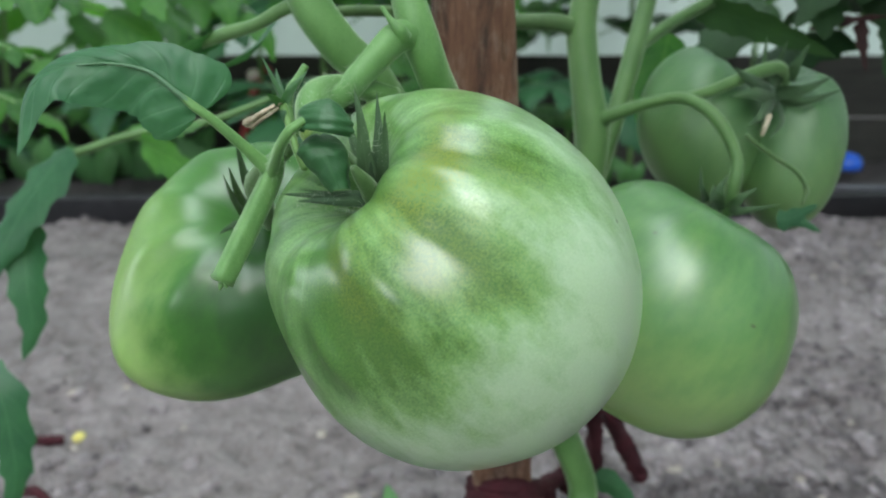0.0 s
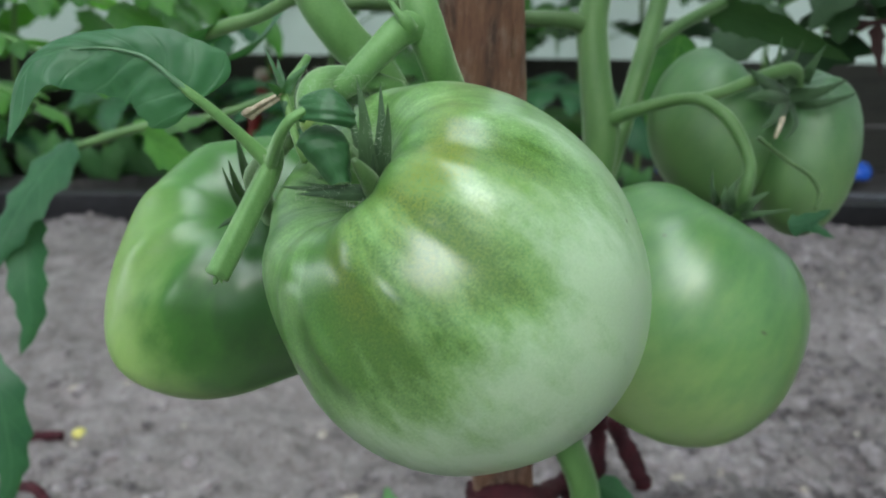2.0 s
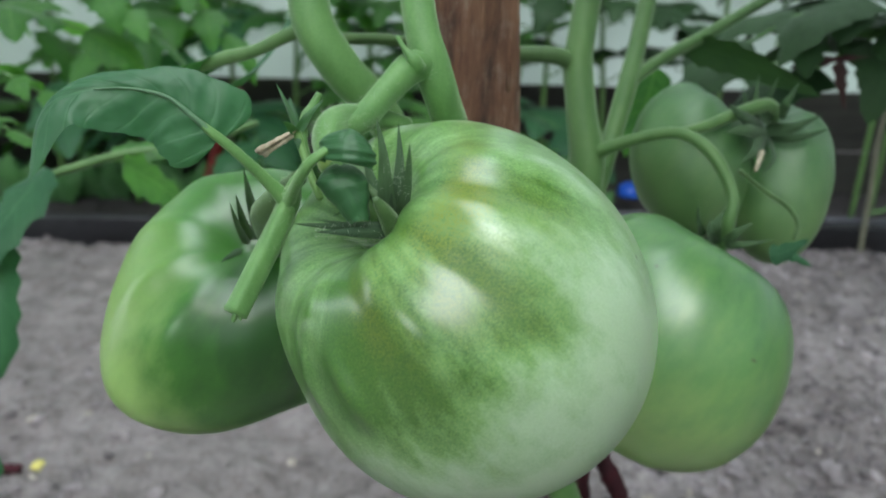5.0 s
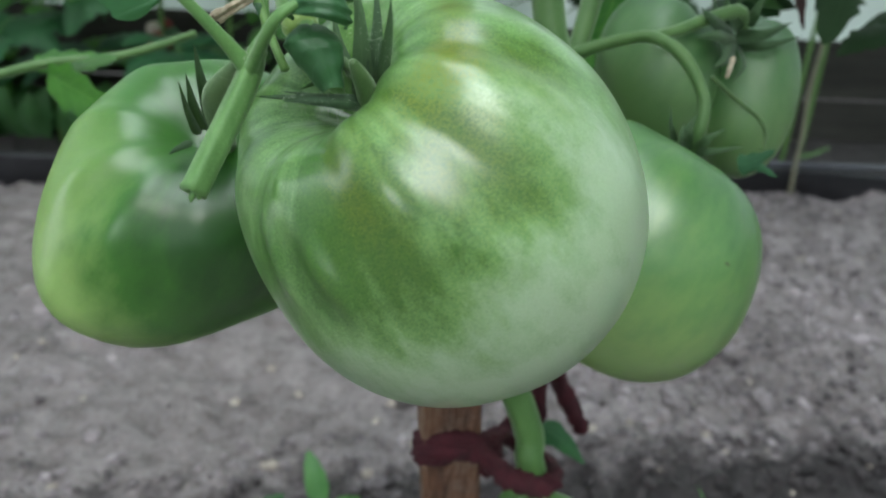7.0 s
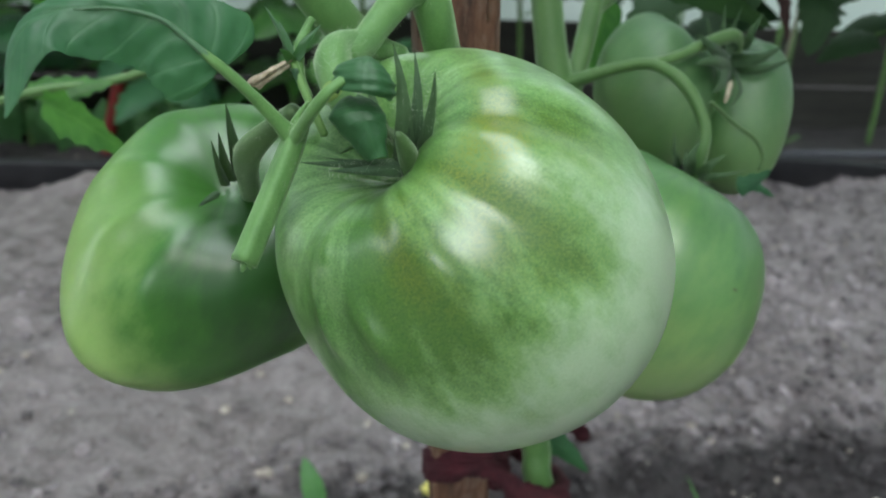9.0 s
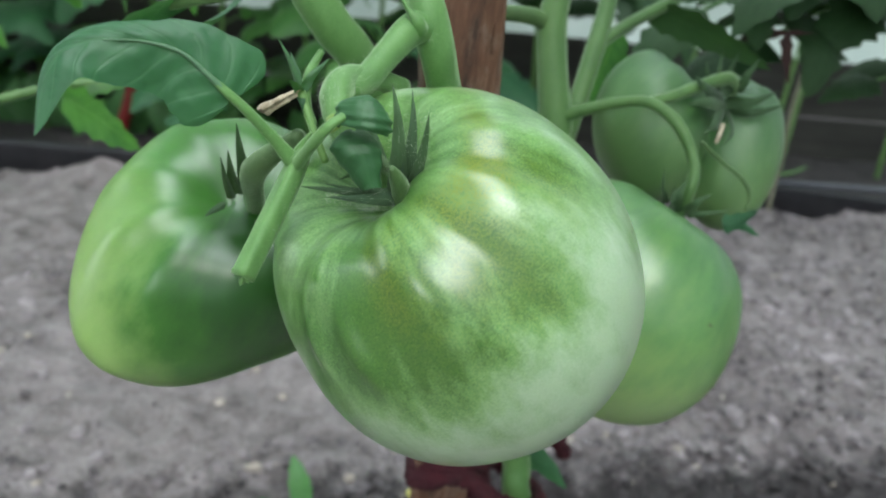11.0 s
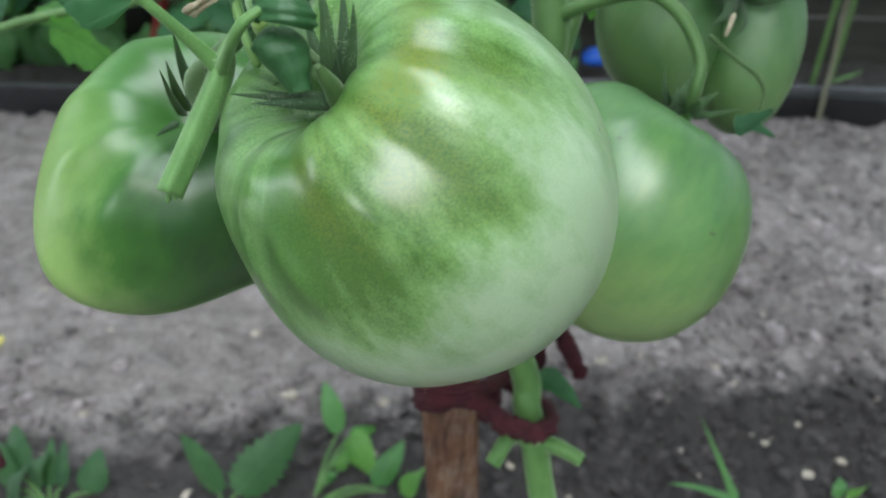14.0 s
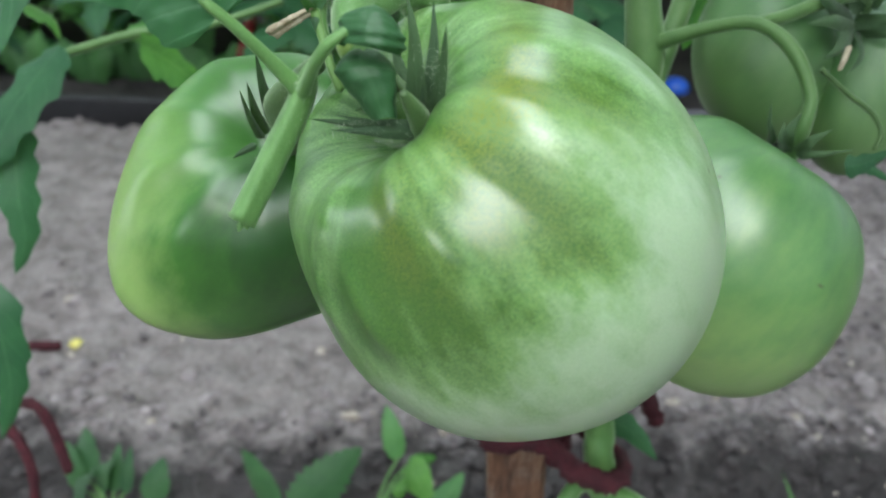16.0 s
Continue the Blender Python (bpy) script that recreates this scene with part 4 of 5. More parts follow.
def hood(name, centre, wide, tall, deep, tail, drift, seed, start, end, lean, rows=34, cols=34):
    """A leaflet curled over into a dome that opens to the rear, pleated along its lower rim; tail: how far its end is drawn down."""
    verts, uvs, faces = [], [], []
    centre = Vector(centre)
    for i in range(rows + 1):
        s = i / rows
        polar = start + (end - start) * s
        for k in range(cols + 1):
            v = 2 * k / cols - 1
            turn = 2.0 * v
            low = max(0.0, (s - 0.55) / 0.45)
            crease = 0.3 * s - 0.15
            r = 1 + 0.06 * math.sin(9 * v + seed) * s * s - 0.10 * math.exp(-(((v - crease) / 0.12) ** 2)) * (1 - low)
            r += 0.07 * max(0.0, (s - 0.45) / 0.55) * math.sin(34 * s + 3.0 * v + seed) + 0.16 * noise.noise((s * 2.2, v * 1.6, seed * 2.3)) + 0.03 * noise.noise((s * 9, v * 7, seed))
            x = wide * math.sin(polar) * math.sin(turn) * r * (1 - 0.35 * low * (tail > 0.003)) + drift * low
            y = deep * math.sin(polar) * math.cos(turn) * r
            z = tall * math.cos(polar) * (1 + 0.06 * math.sin(4 * v + seed)) - tail * low * low
            x, z = x + lean * z, z - lean * x
            verts.append(centre + RIGHT * x - AHEAD * y + ABOVE * z)
            uvs.append((s, 0.5 + 0.5 * v))
    wider = cols + 1
    for i in range(rows):
        for k in range(cols):
            faces.append((i * wider + k, i * wider + k + 1, (i + 1) * wider + k + 1, (i + 1) * wider + k))
    return solid(name, verts, faces, uvs)


part("curled_leaflet", hood("curled_leaflet", (-0.0290, 0.1757, 0.5684), 0.0066, 0.0054, 0.0052, 0.0006, 0.0004, 1.0, 0.1, 2.05, 0.14), LEAF_CURL, plant, "small dark green leaflet curled over into a dome")
part("curled_leaflet", hood("curled_leaflet", (-0.0302, 0.1768, 0.5598), 0.0062, 0.0052, 0.0050, 0.0052, 0.0034, 4.0, 0.1, 2.5, -0.12), LEAF_CURL, plant, "small dark green leaflet hanging with a pleat")
part("shoot", tube("shoot", [(*(-0.0281, 0.192, 0.5578), 0.0012), (*(-0.0238, 0.1868, 0.5556), 0.0013), (*(-0.0189, 0.1812, 0.5526), 0.0012)], sides=10), STALK_DARK, plant)

HAIR = grainy("pale_hairs", (0.35, 0.45, 0.30), (0.55, 0.62, 0.48), 900.0, 0.6, 0.0, 0.0001)


def fuzz(points, count, long, seed, parent):
    """Fine hairs standing off a stalk."""
    r = random.Random(seed)
    line = spline(points, 10)
    verts, faces = [], []
    for _ in range(count):
        i = r.randrange(1, len(line) - 1)
        q = line[i] + (line[i + 1] - line[i]) * r.random()
        t = Vector(line[i + 1][:3] - line[i][:3]).normalized()
        n = t.orthogonal().normalized()
        n.rotate(Matrix.Rotation(r.random() * 6.283, 3, t))
        out = (n + t * r.uniform(-0.4, 0.4)).normalized()
        root = Vector(q[:3]) + n * q[3] * 0.95
        tip = root + out * long * r.uniform(0.5, 1.2) + Vector((0, 0, -0.1 * long))
        b = out.cross(t) * 0.000025
        k = len(verts)
        verts += [root - b, root + b, root + out.orthogonal() * 0.00003, tip]
        faces += [(k, k + 1, k + 3), (k + 1, k + 2, k + 3), (k + 2, k, k + 3)]
    return part("hairs", solid("hairs", verts, faces), HAIR, parent, "fine pale hairs", kind="stuff")


fuzz([(*(-0.0085, 0.2307, 0.5835), 0.0045), (*(-0.0213, 0.2170, 0.5768), 0.0040), (*(-0.0275, 0.2080, 0.5708), 0.0038), (*(-0.0325, 0.1995, 0.5690), 0.0036)], 450, 0.0014, 1, truss)
fuzz([(*(-0.0240, 0.2162, 0.5695), 0.0032), (*(-0.0318, 0.2050, 0.5713), 0.0040), (*(-0.0350, 0.1960, 0.5700), 0.0043), (*(-0.0348, 0.1898, 0.5662), 0.0038), (*(-0.0325, 0.1868, 0.5615), 0.0036), (*(-0.0275, 0.1862, 0.5545), 0.0031)], 900, 0.0019, 2, knuckle)
fuzz([(*(-0.0425, 0.1780, 0.5575), 0.0017), (*(-0.0440, 0.1820, 0.5545), 0.0025), (*(-0.0460, 0.1802, 0.5498), 0.0029), (*(-0.0511, 0.1730, 0.5393), 0.0030)], 350, 0.0009, 7, arch)
fuzz([(*(-0.0268, 0.1785, 0.5481), 0.0044), (*(-0.0212, 0.1808, 0.5489), 0.0050), (*(-0.0177, 0.1837, 0.5511), 0.0038), (*(-0.0171, 0.1882, 0.5575), 0.0029)], 260, 0.0022, 3, truss)
fuzz([(*(-0.0446, 0.2045, 0.5547), 0.0023), (*(-0.0555, 0.2140, 0.5435), 0.0036), (*(-0.0598, 0.2265, 0.5315), 0.0036)], 200, 0.0012, 5, plant)

fuzz([(*(-0.0196, 0.1775, 0.5590), 0.0024), (*(-0.0202, 0.1772, 0.5680), 0.0020), (*(-0.0221, 0.1802, 0.5765), 0.0004)], 160, 0.0014, 21, main)
fuzz([(*(-0.0165, 0.1780, 0.5575), 0.0022), (*(-0.0162, 0.1795, 0.5665), 0.0018), (*(-0.0167, 0.1842, 0.5745), 0.0004)], 130, 0.0013, 22, main)
fuzz([(*(-0.0147, 0.1738, 0.5580), 0.0018), (*(-0.0139, 0.1716, 0.5660), 0.0014), (*(-0.0138, 0.1708, 0.5722), 0.0004)], 100, 0.0012, 23, main)
fuzz([(*(-0.0182, 0.1752, 0.5486), 0.0020), (*(-0.0275, 0.1715, 0.5496), 0.0018), (*(-0.0369, 0.1731, 0.5489), 0.0006)], 160, 0.0016, 24, main)

# the spent flower
flower = thing("spent_flower", (-0.0445, 0.2013, 0.5678), "withered tan flower with green sepals on the tomato truss", "flower")
part("petals", tube("petals", [(*(-0.0447, 0.2017, 0.5679), 0.0008), (*(-0.0484, 0.2006, 0.5661), 0.0011), (*(-0.0514, 0.1995, 0.5644), 0.0012), (*(-0.0541, 0.1989, 0.5629), 0.0014), (*(-0.0545, 0.1987, 0.5624), 0.0008)], sides=22, ridge=0.30, rough=0.22, twist=0.03), DRY, flower, "crumpled dry petals")
for n, tip in enumerate(((-0.0515, 0.2108, 0.5799), (-0.0482, 0.2132, 0.5761), (-0.0476, 0.1959, 0.5718), (-0.0375, 0.2055, 0.5764), (-0.0434, 0.1979, 0.5622))):
    mid = (Vector((-0.0446, 0.2019, 0.5675)) * 0.5 + Vector(tip) * 0.5) + Vector((0, -0.001, 0.001))
    part("sepal", blade("sepal", ((-0.0446, 0.2019, 0.5675), tuple(mid), tip), (1, 0.2, 0.3) if n else (0.6, -0.5, 0.6), 0.0017, teeth=1, tooth=0.0, cup=0.5, long=8, across=4, full=0.3, quilt=0, seed=n, point=1.0), LEAF_DULL, flower)
part("flower_stalk", tube("flower_stalk", [(*(-0.0446, 0.2019, 0.5675), 0.0013), (*(-0.0423, 0.1979, 0.5622), 0.0011), (*(-0.0396, 0.1920, 0.5573), 0.0011), (*(-0.0373, 0.1900, 0.5524), 0.0011)], sides=9), STALK_DEEP, flower)

# second plant stem with the rear truss
part("side_stem", tube("side_stem", [(0.13, 0.40, 0.98, 0.0040), (0.105, 0.375, 0.80, 0.0055), (*(0.0765, 0.3738, 0.6517), 0.0062), (*(0.0726, 0.3661, 0.6304), 0.0064), (*(0.0686, 0.3584, 0.6089), 0.0065), (*(0.0651, 0.3516, 0.5873), 0.0065), (*(0.0637, 0.3477, 0.5726), 0.0070), (*(0.0661, 0.3407, 0.5506), 0.0073), (*(0.0695, 0.3359, 0.5291), 0.0084), (*(0.0693, 0.3334, 0.5036), 0.0070), (*(0.0659, 0.3385, 0.4443), 0.0071), (*(0.0620, 0.3303, 0.3663), 0.0063)]), STALK_REAR, plant)
part("side_stem", tube("side_stem", [(0.19, 0.45, 0.95, 0.0028), (0.16, 0.43, 0.80, 0.0036), (*(0.1261, 0.4341, 0.6617), 0.0045), (*(0.1181, 0.4181, 0.6365), 0.0044), (*(0.1101, 0.4013, 0.6092), 0.0046), (*(0.1022, 0.3848, 0.5828), 0.0046), (*(0.0948, 0.3707, 0.5623), 0.0050), (*(0.0845, 0.3537, 0.5348), 0.0047), (*(0.0760, 0.3409, 0.5127), 0.0049), (*(0.0704, 0.3355, 0.4944), 0.0049)]), STALK_REAR, plant)
part("branch", tube("branch", [(*(0.0957, 0.3712, 0.5636), 0.0034), (*(0.1139, 0.3848, 0.5732), 0.0032), (*(0.1415, 0.4029, 0.5845), 0.0033), (*(0.1808, 0.4257, 0.6023), 0.0031), (*(0.2245, 0.4529, 0.6216), 0.0029)]), STALK_REAR, plant)
part("branch", tube("branch", [(*(0.0629, 0.3481, 0.5738), 0.0044), (*(0.0516, 0.3440, 0.5779), 0.0039), (*(0.0293, 0.3385, 0.5789), 0.0033), (*(-0.0010, 0.3317, 0.5813), 0.0027), (*(-0.0224, 0.3213, 0.5843), 0.0024), (*(-0.0418, 0.3062, 0.5854), 0.0023)]), STALK_DARK, plant)
part("branch", tube("branch", [(*(-0.0462, 0.2798, 0.5920), 0.0027), (*(-0.0595, 0.2877, 0.5876), 0.0026), (*(-0.0740, 0.2966, 0.5807), 0.0024), (*(-0.0895, 0.3064, 0.5762), 0.0028), (*(-0.1059, 0.3155, 0.5700), 0.0017)]), STALK_REAR, plant)
part("fruit_stalk", tube("fruit_stalk", [(*(0.0688, 0.3354, 0.5327), 0.0039), (*(0.0777, 0.3301, 0.5388), 0.0031), (*(0.0919, 0.3231, 0.5455), 0.0027), (*(0.1046, 0.3129, 0.5491), 0.0026), (*(0.1152, 0.3024, 0.5423), 0.0029), (*(0.1216, 0.2928, 0.5283), 0.0025), (*(0.1204, 0.2885, 0.5174), 0.0029), (*(0.1202, 0.2909, 0.5042), 0.0025)]), STALK_REAR, plant)
part("fruit_stalk", tube("fruit_stalk", [(*(0.1027, 0.3147, 0.5488), 0.0021), (*(0.1175, 0.3197, 0.5515), 0.0025), (*(0.1338, 0.3257, 0.5567), 0.0029), (*(0.1500, 0.3326, 0.5594), 0.0033), (*(0.1581, 0.3394, 0.5521), 0.0025)]), STALK_REAR, plant)
part("tendril", tube("tendril", [(*(0.1278, 0.3017, 0.5357), 0.0010), (*(0.1402, 0.3021, 0.5270), 0.0010), (*(0.1523, 0.3020, 0.5196), 0.0010), (*(0.1567, 0.2996, 0.5127), 0.0010), (*(0.1552, 0.2976, 0.5064), 0.0010)], sides=8), STALK_DARK, plant)
part("dried_petal", tube("dried_petal", [(*(0.1402, 0.3102, 0.5423), 0.0012), (*(0.1367, 0.3047, 0.5384), 0.0010), (*(0.1353, 0.3035, 0.5353), 0.0007)], sides=9, ridge=0.25), DRY, plant, "withered petal stuck to the truss")
part("stalk_stub", tube("stalk_stub", [(*(0.0800, 0.3088, 0.3099), 0.0050), (*(0.0661, 0.3038, 0.3134), 0.0046), (*(0.0555, 0.2943, 0.3025), 0.0046)], sides=10, hollow=True), STALK, plant, "cut stub of a side shoot")
part("stalk_stub", tube("stalk_stub", [(*(0.0815, 0.3071, 0.3072), 0.0050), (*(0.0937, 0.2986, 0.3088), 0.0046), (*(0.1049, 0.2917, 0.3058), 0.0040)], sides=10, hollow=True), STALK, plant, "cut stub of a side shoot")
part("leaflet", blade("leaflet", ((0.0860, 0.3332, 0.3315), (0.0981, 0.3326, 0.3252), (0.1135, 0.3269, 0.3104)), (0.5, 0.3, 0.75), 0.0077, teeth=3, long=10, across=6, seed=6), LEAF, plant)

part("leaflet", blade("leaflet", ((0.1426, 0.2915, 0.5009), (0.1507, 0.2938, 0.5018), (0.1630, 0.2993, 0.5059)), (0, 0.4, 0.8), 0.0048, teeth=3, tooth=0.3, long=12, across=6, seed=8), LEAF, plant)
part("leaflet", blade("leaflet", ((0.1495, 0.2938, 0.5018), (0.1564, 0.2946, 0.4990), (0.1647, 0.2947, 0.4945)), (0, 0.4, 0.8), 0.0026, teeth=3, tooth=0.3, long=12, across=6, seed=4), LEAF, plant)

# ---- stake and twine ----
stake = thing("stake", (0.075, 0.40, 0.0), "weathered reddish-brown wooden stake tying up the plant", "stake")


def board_along(name, foot, head, wide, deep, bevel, rows=26):
    """A sawn stake from foot to head, its front face through both points, worn along its edges."""
    foot, head = Vector(foot), Vector(head)
    up = head - foot
    turn = frame_of(AHEAD, up)
    verts, faces = [], []
    ring = [(-0.5, 0, 1, 0), (-0.5, 0, 0, 1), (-0.5, 1, 0, -1), (-0.5, 1, 1, 0), (0.5, 1, -1, 0), (0.5, 1, 0, -1), (0.5, 0, 0, 1), (0.5, 0, -1, 0)]
    for i in range(rows + 1):
        q = foot + up * (i / rows)
        w = wide * (0.94 + 0.08 * i / rows)
        for n, (a, b, ea, eb) in enumerate(ring):
            wear = bevel * (1 + 0.6 * noise.noise((i * 0.7, n, 1.0)))
            verts.append(q + turn @ Vector((a * w + ea * wear, b * deep + eb * wear, 0)) + turn @ Vector((0.0005 * noise.noise((i * 0.5, n * 0.3, 4)), 0.0005 * noise.noise((i * 0.5, n, 7)), 0)))
    for i in range(rows):
        for n in range(8):
            m = (n + 1) % 8
            faces.append((i * 8 + n, (i + 1) * 8 + n, (i + 1) * 8 + m, i * 8 + m))
    faces += [tuple(range(8)), tuple(reversed(range(rows * 8, rows * 8 + 8)))]
    return solid(name, verts, faces, smooth=False)


part("post", board_along("post", (0.062, 0.338, -0.03), (-0.026, 0.243, 1.05), 0.0318, 0.022, 0.0022), WOOD, stake)
stake_foot, stake_head = Vector((0.062, 0.338, -0.03)), Vector((-0.026, 0.243, 1.05))
rs = random.Random(77)
for n in range(12):
    up = (stake_head - stake_foot).normalized()
    root = stake_foot.lerp(stake_head, 0.34 + 0.025 * n + rs.uniform(-0.01, 0.01)) + RIGHT * rs.uniform(-0.012, 0.012) - AHEAD * 0.0003
    long = rs.uniform(0.008, 0.022)
    tip = root + up * long + RIGHT * rs.uniform(-0.001, 0.001) - AHEAD * rs.uniform(0.0003, 0.0014)
    part("splinter", tube("splinter", [(*(root - up * long * 0.4), 0.0004), (*root, 0.0009), (*root.lerp(tip, 0.6), 0.0006), (*tip, 0.0002)], sides=6, steps=3), WOOD, stake, "lifted splinter of weathered wood")
knot = thing("twine", (0.0522, 0.3112, 0.3277), "dark red fuzzy twine tying the stem to the stake", "twine")
part("loop", tube("loop", [(*(0.0222, 0.3358, 0.3150), 0.0046), (*(0.0165, 0.3133, 0.3365), 0.0046), (*(0.0210, 0.3034, 0.3437), 0.0046), (*(0.0349, 0.3010, 0.3453), 0.0049), (*(0.0480, 0.3003, 0.3407), 0.0046), (*(0.0608, 0.2944, 0.3324), 0.0052), (*(0.0768, 0.2935, 0.3261), 0.0052), (*(0.0880, 0.3023, 0.3251), 0.0043), (*(0.0898, 0.3276, 0.3151), 0.0037), (*(0.0749, 0.3446, 0.3134), 0.0037), (*(0.0614, 0.3398, 0.3246), 0.0040), (*(0.0568, 0.3151, 0.3279), 0.0046), (*(0.0491, 0.3091, 0.3236), 0.0040)], sides=12, ridge=0.08, rough=0.6, twist=0.7), TWINE, knot)
part("loop", tube("loop", [(*(0.0222, 0.3375, 0.3216), 0.0043), (*(0.0165, 0.3160, 0.3412), 0.0043), (*(0.0233, 0.3055, 0.3494), 0.0046), (*(0.0409, 0.3039, 0.3494), 0.0046), (*(0.0603, 0.3258, 0.3326), 0.0040), (*(0.0777, 0.3508, 0.3318), 0.0034)], sides=12, ridge=0.08, rough=0.6, twist=0.7), TWINE, knot)
part("loop", tube("loop", [(*(0.0228, 0.3338, 0.3116), 0.0040), (*(0.0167, 0.3114, 0.3333), 0.0040), (*(0.0234, 0.3025, 0.3405), 0.0046), (*(0.0408, 0.3018, 0.3459), 0.0046), (*(0.0540, 0.3128, 0.3272), 0.0043), (*(0.0593, 0.3304, 0.3115), 0.0037)], sides=12, ridge=0.08, rough=0.6, twist=0.7), TWINE, knot)
part("loose_end", tube("loose_end", [(*(0.0998, 0.3683, 0.3514), 0.0044), (*(0.1089, 0.3650, 0.3325), 0.0054), (*(0.1176, 0.3594, 0.3169), 0.0050), (*(0.1207, 0.3557, 0.3110), 0.0044)], sides=12, ridge=0.08, rough=0.6, twist=0.7), TWINE, knot)
part("loose_end", tube("loose_end", [(*(0.0897, 0.3618, 0.3673), 0.0044), (*(0.0895, 0.3573, 0.3467), 0.0047), (*(0.0901, 0.3486, 0.3250), 0.0040)], sides=12, ridge=0.08, rough=0.6, twist=0.7), TWINE, knot)

def lint(points, count, seed, parent):
    ob = fuzz(points, count, 0.0022, seed, parent)
    ob.data.materials.clear()
    ob.data.materials.append(TWINE)
    ob["label"] = "loose red fibres"


lint([(*(0.0165, 0.3133, 0.3365), 0.0046), (*(0.0210, 0.3034, 0.3437), 0.0046), (*(0.0349, 0.3010, 0.3453), 0.0049), (*(0.0480, 0.3003, 0.3407), 0.0046), (*(0.0608, 0.2944, 0.3324), 0.0052), (*(0.0768, 0.2935, 0.3261), 0.0052), (*(0.0880, 0.3023, 0.3251), 0.0043)], 700, 11, knot)
lint([(*(0.0998, 0.3683, 0.3514), 0.0044), (*(0.1089, 0.3650, 0.3325), 0.0054), (*(0.1207, 0.3557, 0.3110), 0.0044)], 220, 12, knot)

# ---- neighbour plant, its leaf hanging into view ----
neighbour = thing("tomato_plant", (-0.42, 0.42, 0.0), "neighbouring tomato plant with long drooping leaves", "tomato plant")
part("main_stem", tube("main_stem", [(-0.42, 0.42, -0.02, 0.008), (-0.43, 0.43, 0.3, 0.008), (-0.40, 0.46, 0.62, 0.007), (-0.41, 0.45, 1.0, 0.006)]), STALK, neighbour)
drooping = part("leaf", tube("leaf", [(*(-0.1173, 0.4974, 0.5156), 0.0022), (*(-0.1556, 0.4791, 0.5040), 0.0025), (*(-0.1947, 0.4621, 0.5003), 0.0028), (*(-0.2232, 0.4496, 0.4933), 0.0027), (*(-0.2382, 0.4419, 0.4888), 0.0022)], sides=10), STALK_REAR, neighbour)
for mid, side, wide, n in (
    (((-0.2328, 0.4408, 0.4955), (-0.2414, 0.4323, 0.4842), (-0.2550, 0.4204, 0.4644), (-0.2660, 0.4103, 0.4442), (-0.2809, 0.4004, 0.4148)), (0.75, 0.25, 0.6), 0.0175, 1),
    (((-0.2539, 0.4233, 0.4523), (-0.2591, 0.4161, 0.4344), (-0.2574, 0.4069, 0.4117), (-0.2566, 0.4022, 0.3904), (-0.2640, 0.3958, 0.3698)), (1, 0.6, 0.1), 0.0126, 2),
    (((-0.2889, 0.3911, 0.3726), (-0.2727, 0.3802, 0.3552), (-0.2672, 0.3714, 0.3239), (-0.2672, 0.3664, 0.3020), (-0.2768, 0.3601, 0.2718)), (1, 0.4, 0.1), 0.0140, 3),
    (((-0.1940, 0.4600, 0.4940), (-0.1760, 0.4520, 0.4866), (-0.1605, 0.4440, 0.4790), (-0.1470, 0.4400, 0.4705)), (0.45, -0.3, 0.85), 0.0150, 4),
    (((-0.2020, 0.4621, 0.5003), (-0.1779, 0.4666, 0.5018), (-0.1570, 0.4710, 0.5031)), (0.2, 0.6, 0.7), 0.0088, 5),
):
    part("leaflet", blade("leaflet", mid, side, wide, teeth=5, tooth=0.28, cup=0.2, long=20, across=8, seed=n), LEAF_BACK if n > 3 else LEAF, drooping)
cord = thing("twine", (-0.3076, 0.4311, 0.2079), "dark red twine on the neighbouring plant", "twine")
part("loop", tube("loop", [(*(-0.3213, 0.4426, 0.2288), 0.0038), (*(-0.3035, 0.4371, 0.2302), 0.0038), (*(-0.2902, 0.4283, 0.2143), 0.0038), (*(-0.2803, 0.4184, 0.1851), 0.0038)], sides=10, rough=0.3), TWINE, cord)
part("loop", tube("loop", [(*(-0.3333, 0.4357, 0.2161), 0.0036), (*(-0.3171, 0.4259, 0.2095), 0.0038), (*(-0.3057, 0.4151, 0.1899), 0.0036), (*(-0.3031, 0.4049, 0.1601), 0.0034)], sides=10, rough=0.3), TWINE, cord)

# ---- weeds and seedlings on the soil ----
def seedling(at, label, leaves, category="seedling", dull=False):
    """A low weed: stalks and leaf blades from one root; leaves: (base, tip, side, half width)."""
    w = thing("seedling", at, label, category, "weeds on the soil")
    for n, (base, tip, side, wide) in enumerate(leaves):
        a, b, root = Vector(base), Vector(tip), Vector(at)
        knee = root.lerp(a, 0.55) + Vector((0, 0, 0.006))
        part("stalk", tube("stalk", [(*(root - Vector((0, 0, 0.01))), 0.0018), (*knee, 0.0016), (*a, 0.0012)], sides=7), STALK, w)
        bend = a.lerp(b, 0.5) + Vector((0, -0.003, 0.005))
        part("leaflet", blade("leaflet", (tuple(a), tuple(bend), tuple(b)), side, wide, teeth=10 if wide > 0.022 else 5, tooth=0.20 if wide > 0.022 else 0.08, cup=0.15, long=48 if wide > 0.022 else 14, across=6, seed=n + 3, full=0.45), LEAF_DULL if dull else (SEEDLING, LEAF_FRESH)[n % 2], w)
    return w


